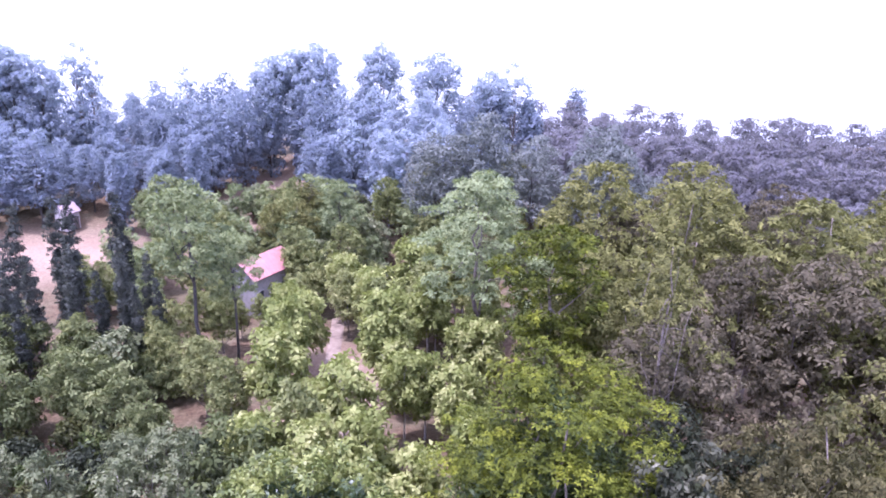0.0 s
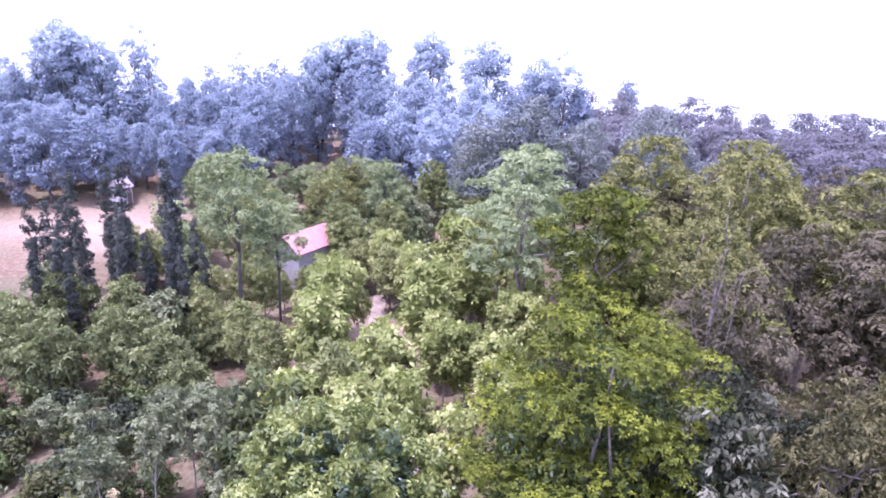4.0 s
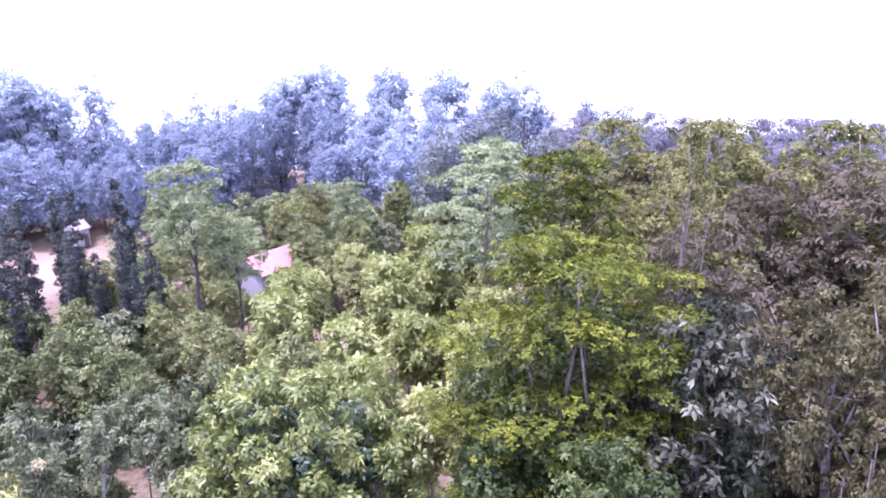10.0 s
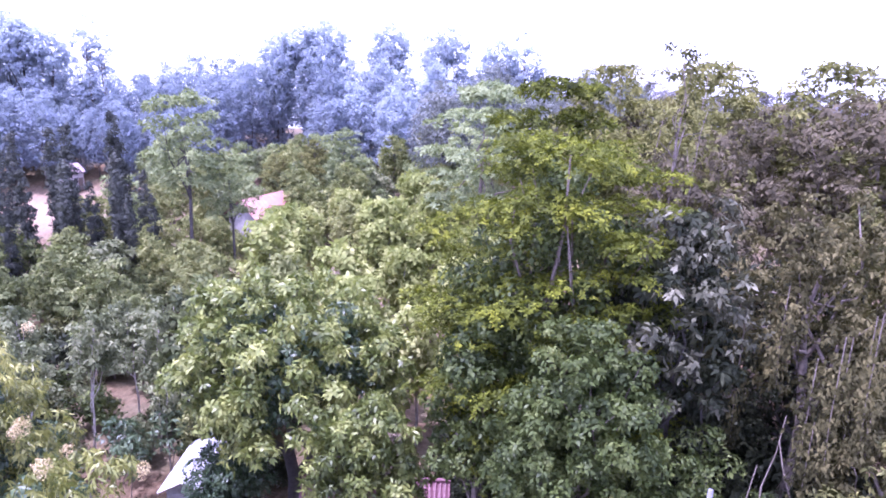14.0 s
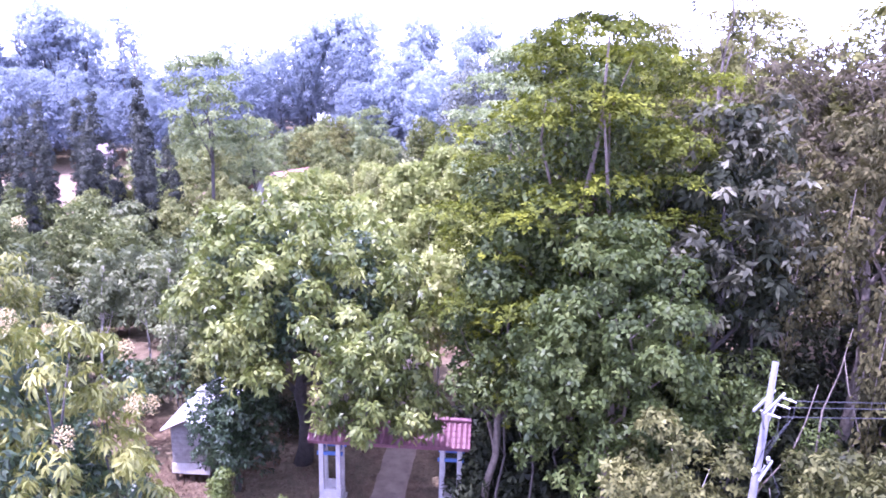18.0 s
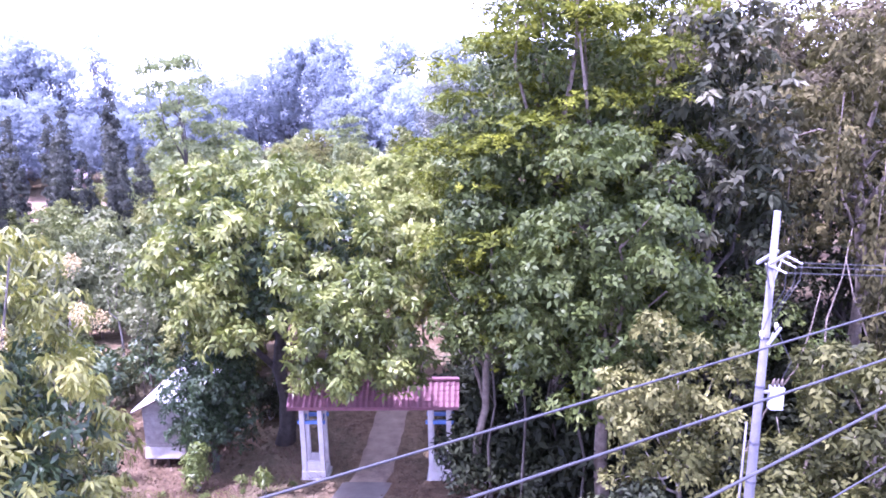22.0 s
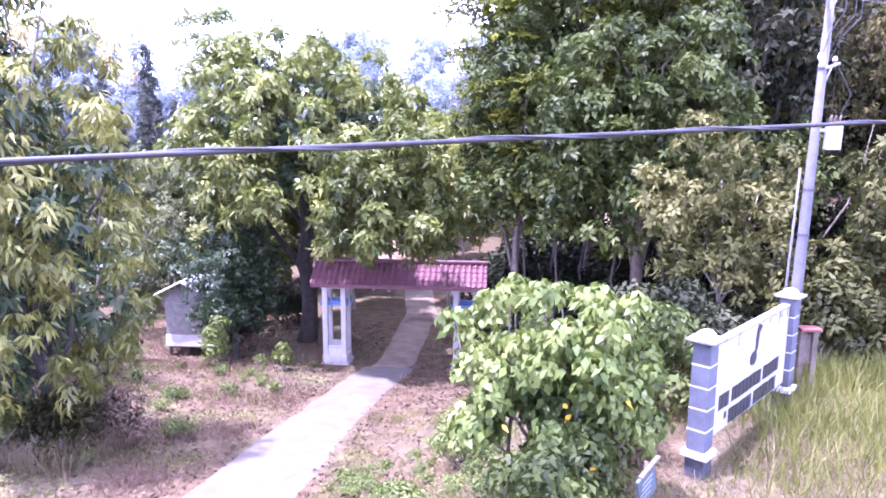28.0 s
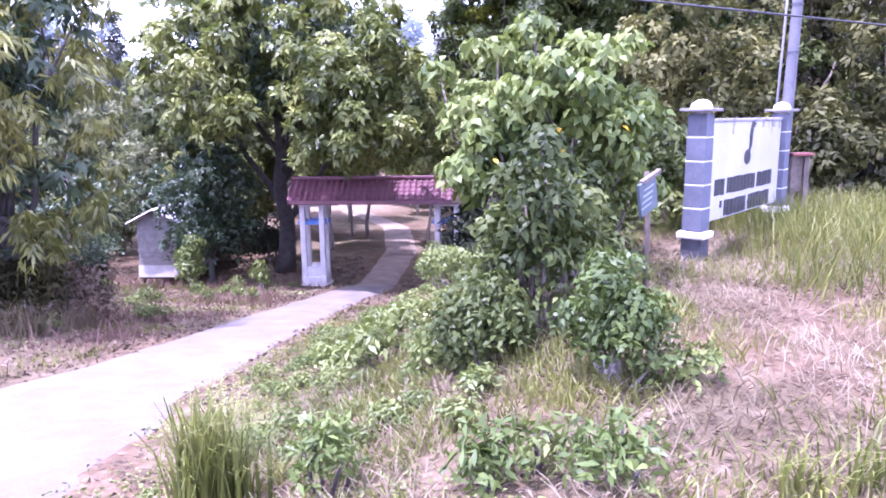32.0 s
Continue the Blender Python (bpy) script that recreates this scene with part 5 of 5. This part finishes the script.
tree('canopy_tree', at(7.2, 43), 'tall slim tree with bright lime feathery crown', 52, LEAF_FEATHER, (0, 0, 18.0), (3.7, 3.5, 3.9), 70, 0.85, 9000, 0.32, 0.15, 0.05, 0.5, -0.4, 0.22, BARK, 8, tiers=5, flat=0.8, boxy=3.0, bunch=6)
tree('sparse_tree', at(11.6, 34), 'thin tall tree with sparse leaves above the canopy', 53, LEAF_OLIVE, (0, 0, 20.5), (1.7, 1.7, 4.0), 30, 0.4, 700, 0.3, 0.12, 0.4, 0.8, -0.9, 0.12, BARK, 12, bunch=5, inner=0.2, trunk_top=1.2)
scatter(layered, [(9.5, 60, 0.7), (4.5, 78, 0.85)])
scatter(umbrella, [(-21.0, 66, 0.72), (-14, 92, 0.7)])
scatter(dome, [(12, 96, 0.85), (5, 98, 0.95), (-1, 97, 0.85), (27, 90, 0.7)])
scatter(column, [(-42.6, 65, 0.8), (-40.0, 64, 0.72), (-31.4, 65, 0.8), (-36.4, 65, 0.76), (-30.4, 63, 0.72), (-44.9, 66, 0.78), (-37.2, 66, 0.7), (-35.6, 63, 0.6), (-38.8, 67, 0.66), (-41.4, 62, 0.68), (-34.2, 66, 0.5), (-32.6, 62, 0.68), (-43.8, 62, 0.62), (-46.6, 66, 0.76), (-28.8, 61.5, 0.62), (-27.6, 63.6, 0.6), (-41.5, 75, 0.9), (-44.4, 77, 0.86), (-33.6, 70, 0.85), (-47, 74, 0.85), (-29.6, 66.5, 0.7), (-39.2, 60, 0.6)])

def fill(proto, n, area, seed, smin, smax, gap=2.2):
    r = random.Random(seed)
    spots = []
    while n > 0:
        n -= 1
        x, y = r.uniform(area[0], area[2]), r.uniform(area[1], area[3])
        on_lane = abs(x - lane_x(y)) < gap and y < 70
        roof_view = abs(x + 22.5 * y / 82) < 3.5 and 45 < y < 84
        field = math.hypot((x + 60) / 14, (y - 95) / 10) < 1
        track = abs(x + 17.4 + (y - 33) * 0.38) < 1.7 and 29 < y < 50
        if not (on_lane or roof_view or field or track):
            spots.append((x, y, r.uniform(smin, smax)))
    scatter(proto, spots)


fill(teak, 34, (-14, 40, 5, 84), 1, 0.6, 1.0)
fill(mixed, 26, (-36, 60, 2, 104), 2, 0.55, 1.0)
fill(greyb, 16, (-38, 84, -4, 112), 3, 0.6, 1.0)
fill(olive, 10, (-30, 92, 14, 112), 4, 0.4, 0.65)
scrub = tree("scrub_tree", at(-12, 96), "small hazy grey-green tree at the foot of the wooded ridge", 54, LEAF_UMBRELLA, (0, 0, 5.4), (2.6, 2.6, 4.2), 44, 0.7, 2600, 0.4, 0.2, 0.3, 0.7, -0.9, 0.12, BARK, 3, group="scrub trees", bunch=5, inner=0.4)
fill(scrub, 44, (-46, 86, 4, 110), 17, 0.6, 1.1)
fill(scrub, 10, (-46, 74, -34, 84), 18, 0.45, 0.8)
fill(darkb, 14, (-48, 52, -17, 61), 19, 0.4, 0.75)
fill(mixed, 12, (-30, 58, -15, 76), 20, 0.45, 0.75)
fill(mixed, 14, (-46, 76, -24, 92), 16, 0.4, 0.75)
fill(mixed, 5, (-14, 34, -10, 42), 6, 0.35, 0.6)

for k, (mt, lab) in enumerate(((LEAF_ROADSIDE, "young yellow-green plantation shrub"), (LEAF_MID, "young mid-green plantation shrub"), (LEAF_GREYGREEN, "grey-green broad-leaved plantation shrub"), (LEAF_DARKENED, "dark scrubby plantation shrub"))):
    young = shrub("young_shrub", at(-17 - 4 * k, 38 + k), lab, 170 + k, mt, 1.0, 2.6, 5, 520, 0.34, 0.17, 0.4, 16, 0.45, -0.75, "bush", "plantation shrubs", BARK)
    fill(young, (62, 56, 30, 34)[k], (-46, 30.5, -13.5, 52), 180 + k, 0.55, 1.35)
    fill(young, 7, (-24, 22, -13.5, 31), 190 + k, 0.5, 1.0)

# ---- far forest ----
far_kinds = []
# the haze on these trees is only their blue and violet leaf colour
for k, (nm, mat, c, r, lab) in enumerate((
        ("forest_tree", LEAF_HAZE_BLUE, (0, 0, 7.0), (3.3, 3.3, 8.0), "hazy blue-green forest tree"),
        ("forest_tree", LEAF_HAZE_PALE, (0, 0, 7.4), (3.0, 3.0, 8.2), "pale hazy blue-green forest tree"),
        ("forest_tree", LEAF_HAZE_BLUE, (0, 0, 7.6), (3.8, 3.8, 6.8), "broad hazy blue-green forest tree"),
        ("forest_tree", LEAF_HAZE_VIOLET, (0, 0, 7.2), (3.6, 3.6, 7.2), "hazy grey-violet forest tree"),
        ("forest_tree", LEAF_HAZE_BLUE, (0, 0, 7.4), (2.1, 2.1, 8.6), "slender hazy forest tree"))):
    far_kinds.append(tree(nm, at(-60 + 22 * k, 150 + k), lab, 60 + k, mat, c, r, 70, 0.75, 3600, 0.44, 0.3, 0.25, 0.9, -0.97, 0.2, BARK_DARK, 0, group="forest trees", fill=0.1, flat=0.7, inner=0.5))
emergent = tree("emergent_tree", at(-30, 141), "tall emergent forest tree with an open crown", 70, LEAF_HAZE_PALE, (0, 0, 17.0), (4.6, 4.6, 6.5), 40, 1.1, 3000, 0.7, 0.35, 0.4, 0.7, -0.6, 0.3, BARK_DARK, 8, group="emergent trees", inner=0.35)
bare = tree("thin_tree", at(-67, 131), "tall thin forest tree with sparse foliage", 71, LEAF_HAZE_PALE, (0, 0, 18.0), (2.8, 2.8, 7.5), 26, 0.7, 900, 0.6, 0.3, 0.5, 0.7, -0.6, 0.25, BARK, 12, group="emergent trees", inner=0.2)
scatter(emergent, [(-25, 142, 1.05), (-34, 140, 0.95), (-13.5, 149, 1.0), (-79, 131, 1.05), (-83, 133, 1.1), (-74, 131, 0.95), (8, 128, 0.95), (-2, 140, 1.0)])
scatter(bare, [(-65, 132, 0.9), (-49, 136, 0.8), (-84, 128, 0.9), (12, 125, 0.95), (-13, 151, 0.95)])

rng_f = random.Random(21)


# the ridge's skyline: height of the tree tops by bearing (x over y)
SKYLINE = [(-0.75, 17), (-0.6, 18), (-0.5, 14.5), (-0.42, 14), (-0.34, 17), (-0.27, 18.5), (-0.2, 20.5), (-0.14, 18), (-0.08, 16.5), (0, 17), (0.13, 17.5), (0.32, 16), (0.56, 14), (1.0, 14)]


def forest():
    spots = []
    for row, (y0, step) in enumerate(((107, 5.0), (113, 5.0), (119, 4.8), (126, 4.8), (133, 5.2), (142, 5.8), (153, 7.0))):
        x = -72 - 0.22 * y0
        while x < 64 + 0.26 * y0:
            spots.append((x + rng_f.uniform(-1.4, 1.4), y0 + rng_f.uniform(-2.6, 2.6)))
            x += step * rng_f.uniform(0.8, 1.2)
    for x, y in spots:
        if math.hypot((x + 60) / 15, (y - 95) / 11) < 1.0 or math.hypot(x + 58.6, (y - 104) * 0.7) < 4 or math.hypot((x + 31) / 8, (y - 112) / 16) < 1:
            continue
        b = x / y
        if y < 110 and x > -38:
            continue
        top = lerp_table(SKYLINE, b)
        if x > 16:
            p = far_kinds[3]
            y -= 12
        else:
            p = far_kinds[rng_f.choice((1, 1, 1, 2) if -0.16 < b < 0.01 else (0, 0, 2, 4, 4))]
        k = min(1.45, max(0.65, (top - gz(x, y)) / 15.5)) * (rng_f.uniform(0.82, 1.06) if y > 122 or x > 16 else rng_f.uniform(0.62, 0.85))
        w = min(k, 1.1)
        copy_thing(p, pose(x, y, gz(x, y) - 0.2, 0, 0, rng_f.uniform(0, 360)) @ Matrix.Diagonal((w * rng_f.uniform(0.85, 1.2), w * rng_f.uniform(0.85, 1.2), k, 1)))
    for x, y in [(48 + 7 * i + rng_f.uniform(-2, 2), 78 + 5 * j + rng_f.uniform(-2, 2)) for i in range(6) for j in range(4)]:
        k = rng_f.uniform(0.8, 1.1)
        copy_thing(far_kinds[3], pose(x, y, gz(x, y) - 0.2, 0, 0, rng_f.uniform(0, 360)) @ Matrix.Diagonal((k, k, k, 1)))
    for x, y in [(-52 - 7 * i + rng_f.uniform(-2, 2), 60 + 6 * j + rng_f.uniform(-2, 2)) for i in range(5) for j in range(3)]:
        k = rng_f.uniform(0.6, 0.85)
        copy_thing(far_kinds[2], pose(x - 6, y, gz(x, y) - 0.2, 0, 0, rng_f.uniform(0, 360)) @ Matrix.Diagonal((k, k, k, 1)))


forest()


# ---- houses beyond the trees ----
def house(name, at, rz, size, label, roof_mat, wall_mat, rise):
    w, d, hgt = size
    h = thing(name, at, label, "house", rz=rz)
    part("wall", box_bm(w, d, hgt, (0, 0, hgt / 2), 0.03), wall_mat, h)
    for s in (-1, 1):
        verts, faces = [], []
        n = int(w * 3)
        for k in range(n + 1):
            x = -w / 2 - w * 0.07 + w * 1.14 * k / n
            wv = 0.03 * (k % 2)
            verts += [(x, 0, hgt + rise + wv), (x, s * (d / 2 + d * 0.12), hgt - 0.2 + wv), (x, 0, hgt + rise - 0.06), (x, s * (d / 2 + d * 0.12), hgt - 0.26)]
        for k in range(n):
            q, p = 4 * k, 4 * k + 4
            faces += [(q, q + 1, p + 1, p), (q + 2, p + 2, p + 3, q + 3), (q + 1, q + 3, p + 3, p + 1)]
        child("roof", mesh_from("roof", verts, faces, roof_mat), h)
    for s in (-1, 1):
        bm = bmesh.new()
        x = s * w / 2
        vs = [bm.verts.new(v) for xx in (x - 0.05, x + 0.05) for v in ((xx, -d / 2, hgt), (xx, d / 2, hgt), (xx, 0, hgt + rise - 0.08))]
        for f in ((0, 1, 2), (5, 4, 3), (0, 3, 4, 1), (1, 4, 5, 2), (2, 5, 3, 0)):
            bm.faces.new([vs[i] for i in f])
        part("gable", bm, wall_mat, h)
    for x in np.arange(-w / 2 + 1.0, w / 2 - 0.6, 2.0):
        win = part("window", box_bm(0.9, 0.06, 1.0, (x, -d / 2 - 0.02, hgt * 0.55), 0.01), PLASTER, h)
        part("pane", box_bm(0.72, 0.03, 0.82, (x, -d / 2 - 0.06, hgt * 0.55)), GLASS_DARK, win)
    part("door", box_bm(0.85, 0.06, 1.95, (w / 2 - 0.7, -d / 2 - 0.03, 0.98), 0.01), WOOD_DARK, h)
    return h


house("house", at(-22.5, 82.5), 62, (7.0, 4.2, 5.2), "low house with a faded red roof among trees", ROOF_PINK, WALL_DULL, 1.7)
house("small_house", at(-58.6, 106), 70, (2.6, 2.2, 3.0), "small white house with a pale roof at the clearing's edge", ROOF_PALE, WALL_DULL, 1.1)
house("small_house", at(-18, 131), -10, (4.0, 3.0, 2.6), "small far house with a reddish roof", ROOF_PINK, WALL_DULL, 1.0)
house("house", at(-72, 84), 10, (7.0, 4.6, 2.6), "low house with a faded red roof by the clearing", ROOF_PINK, WALL_DULL, 1.3)


# ---- ground cover: litter, grass and weeds ----
def blades(rng, xy, h, w, lean):
    n = len(xy)
    z = np.array([ground_z(x, y) for x, y in xy])
    base = np.column_stack([xy, z - 0.02])
    a = rng.uniform(0, 2 * math.pi, n)
    side = np.column_stack([np.cos(a), np.sin(a), np.zeros(n)])
    b = rng.uniform(0, 2 * math.pi, n)
    hh = h * rng.uniform(0.5, 1.3, (n, 1))
    tip = base + np.column_stack([np.cos(b), np.sin(b), np.zeros(n)]) * hh * lean * rng.uniform(0.2, 1.2, (n, 1)) + np.array([0, 0, 1.0]) * hh
    mid = base * 0.45 + tip * 0.55 + np.array([0, 0, 0.14]) * hh
    return np.stack([base - side * w / 2, base + side * w / 2, mid + side * w * 0.4, mid - side * w * 0.4], 1), np.stack([mid - side * w * 0.4, mid + side * w * 0.4, tip + side * 0.002, tip - side * 0.002], 1)


def grass_patch(name, label, seed, mat, n, area, h, w, lean, mask=None):
    rng = np.random.default_rng(seed)
    x0, y0, x1, y1 = area
    xy = np.column_stack([rng.uniform(x0, x1, n * 2), rng.uniform(y0, y1, n * 2)])
    keep = np.array([abs(x - lane_x(y)) > lerp_table(LANE_W, y) + 0.1 and (mask is None or mask(x, y) > rng.random()) for x, y in xy])
    xy = xy[keep][:n]
    # tufts
    xy += rng.normal(0, 0.05, xy.shape)
    a, b = blades(rng, xy, h, w, lean)
    tagged(new(name, quads_mesh(name, np.concatenate([a, b]), mat)), label, "grass", kind="stuff")


def tuft(s, lo, hi, sc):
    return lambda x, y: smooth01(lo, hi, noise.noise((x * sc, y * sc, s)))


grass_patch("tall_grass", "tall sunlit yellow-green grass beside the sign", 81, GRASS_GREEN, 24000, (5.0, 4.5, 16, 17), 0.62, 0.014, 0.7, lambda x, y: smooth01(0, 1, 0.5 + noise.noise((x * 0.5, y * 0.5, 3)) * 1.2 + (x - 6.5) * 0.14 + (y - 9) * 0.05))
grass_patch("dry_grass", "dry straw-coloured grass on the bank", 82, GRASS_DRY, 24000, (-0.5, 2.5, 11, 14), 0.15, 0.011, 1.6, tuft(5, -0.5, 0.15, 0.9))
grass_patch("bank_grass", "short green grass on the lane bank", 83, GRASS_GREEN, 18000, (-3, 3, 6, 20), 0.16, 0.012, 0.8, tuft(9, -0.2, 0.3, 0.8))
grass_patch("foot_grass", "green grass and herbs round a tall bush", 89, GRASS_GREEN, 8000, (-0.4, 5.2, 3.6, 11.5), 0.15, 0.016, 0.9, tuft(31, -0.2, 0.35, 1.1))
grass_patch("verge_grass", "thin green grass on the lane verge", 84, GRASS_GREEN, 9000, (-14, 10, -3, 28), 0.18, 0.014, 0.8, tuft(13, 0.0, 0.35, 0.5))


def litter(name, label, seed, n, area, L, W, mask=None, mat=None):
    rng = np.random.default_rng(seed)
    x0, y0, x1, y1 = area
    xy = np.column_stack([rng.uniform(x0, x1, n), rng.uniform(y0, y1, n)])
    keep = np.array([abs(x - lane_x(y)) > lerp_table(LANE_W, y) * rng.uniform(0.75, 1.05) and (mask is None or mask(x, y) > rng.random()) for x, y in xy])
    xy = xy[keep]
    pos = np.column_stack([xy, [ground_z(x, y) + 0.02 for x, y in xy]])
    a = rng.uniform(0, 2 * math.pi, len(xy))
    out = np.column_stack([np.cos(a), np.sin(a), rng.uniform(0.0, 0.35, len(xy))])
    tagged(new(name, quads_mesh(name, leaf_quads(rng, pos, out, L, W, 0.0, 0.2, 0.4, 0.0, True), mat or LEAF_DRY)), label, "leaf litter", kind="stuff")


grass_patch("dry_stalks", "dead brown stalks and dry weeds on the bare soil", 87, STALK, 9000, (-17, 10, -4.5, 31), 0.34, 0.016, 0.9, tuft(21, -0.1, 0.35, 0.45))
grass_patch("dry_tufts", "tufts of dry grass at the foot of a mango tree", 88, GRASS_DRY, 1600, (-9.4, 13.4, -7.4, 16), 0.6, 0.014, 0.8)
litter("leaf_litter", "dry brown fallen leaves on bare soil", 85, 22000, (-16, 9, 4, 34), 0.13, 0.055)
litter("bank_litter", "dry straw and fallen leaves on the bank", 86, 34000, (-0.5, 2.2, 10, 13), 0.1, 0.014, tuft(2, -0.5, 0.1, 0.7))


litter("bank_herbs", "carpet of small yellow-green herbs on the bank", 98, 16000, (-2.8, 4.0, 2.8, 14), 0.052, 0.026, tuft(41, -0.25, 0.3, 0.8), LEAF_WEED)
litter("edge_litter", "dry leaves and straw along the lane's edges", 100, 9000, (-6.5, 4, -0.5, 28), 0.1, 0.035, lambda x, y: 1.0 if abs(abs(x - lane_x(y)) - lerp_table(LANE_W, y)) < 0.5 else 0.0)
litter("verge_herbs", "small green herbs on the verge", 99, 9000, (-13, 9, -4.6, 27), 0.1, 0.055, tuft(43, 0.0, 0.4, 0.5), LEAF_WEED)


def weed(at, seed, h, r, n, L, W, label="low leafy green weed", mat=None):
    return shrub("weed", at, label, seed, mat or LEAF_WEED, r, h, 4, n, L, W, 0.25, 10, r * 0.45, -0.6, "weed", "weeds on the bank", BARK_DARK)


weed(at(0.4, 4.75), 91, 0.62, 0.22, 460, 0.1, 0.032, mat=LEAF_FRESH)
weed(at(1.45, 4.35), 92, 0.42, 0.26, 360, 0.11, 0.034, mat=LEAF_FRESH)
weed(at(2.15, 4.2), 93, 0.36, 0.28, 320, 0.11, 0.034, mat=LEAF_FRESH)
weed(at(1.8, 4.5), 193, 0.3, 0.25, 220, 0.1, 0.032)
weed(at(3.05, 5.6), 194, 0.3, 0.22, 200, 0.11, 0.04)
wproto = weed(at(0.2, 8.6), 94, 0.55, 0.45, 280, 0.14, 0.065)
rng_w = random.Random(4)
for i in range(150):
    x, y = rng_w.uniform(-2.6, 1.6), rng_w.uniform(5.4, 15)
    if abs(x - lane_x(y)) < lerp_table(LANE_W, y) + 0.2:
        continue
    k = rng_w.uniform(0.16, 0.4)
    copy_thing(wproto, pose(*at(x, y), 0, 0, rng_w.uniform(0, 360)) @ Matrix.Diagonal((k * 1.3, k * 1.3, k, 1)))
for i in range(40):
    x, y = rng_w.uniform(-2.2, 3.4), rng_w.uniform(6.6, 15)
    if abs(x - lane_x(y)) < lerp_table(LANE_W, y) + 0.35:
        continue
    k = rng_w.uniform(0.22, 0.45)
    copy_thing(wproto, pose(*at(x, y), 0, 0, rng_w.uniform(0, 360)) @ Matrix.Diagonal((k, k, k, 1)))
for i in range(64):
    x, y = rng_w.uniform(-17, -5.4), rng_w.uniform(12, 27)
    if abs(x - lane_x(y)) < lerp_table(LANE_W, y) + 0.3:
        continue
    k = rng_w.uniform(0.3, 0.75)
    copy_thing(wproto, pose(*at(x, y), 0, 0, rng_w.uniform(0, 360)) @ Matrix.Diagonal((k, k, k, 1)))


def long_grass_tuft(at, seed, n, h, lean=1.0, label="clump of long arching green grass"):
    rng = np.random.default_rng(seed)
    quads = []
    for i in range(n):
        a = rng.uniform(0, 2 * math.pi)
        d = np.array([math.cos(a), math.sin(a), 0])
        s = np.array([-d[1], d[0], 0]) * 0.013
        hh, reach = h * rng.uniform(0.5, 1.2), h * rng.uniform(0.12, 0.75) * lean
        b = np.array([*rng.normal(0, 0.09, 2), -0.03])
        pts = [b + d * reach * u * u + np.array([0, 0, hh * (u - 0.38 * u ** 3)]) for u in np.linspace(0, 1, 5)]
        for j in range(4):
            w0, w1 = 1 - 0.22 * j, 1 - 0.22 * (j + 1)
            quads.append([pts[j] - s * w0, pts[j] + s * w0, pts[j + 1] + s * w1, pts[j + 1] - s * w1])
    t = new("grass_clump", quads_mesh("grass_clump", np.array(quads), GRASS_GREEN))
    t.matrix_world = pose(*at)
    return tagged(t, label, "grass", "grass clumps")


long_grass_tuft(at(-0.54, 4.85), 95, 170, 1.45, 0.5)
long_grass_tuft(at(-0.33, 4.95), 195, 100, 1.2, 0.5)
long_grass_tuft(at(3.2, 4.0), 96, 40, 0.5)
long_grass_tuft(at(3.6, 4.1), 97, 40, 0.5)
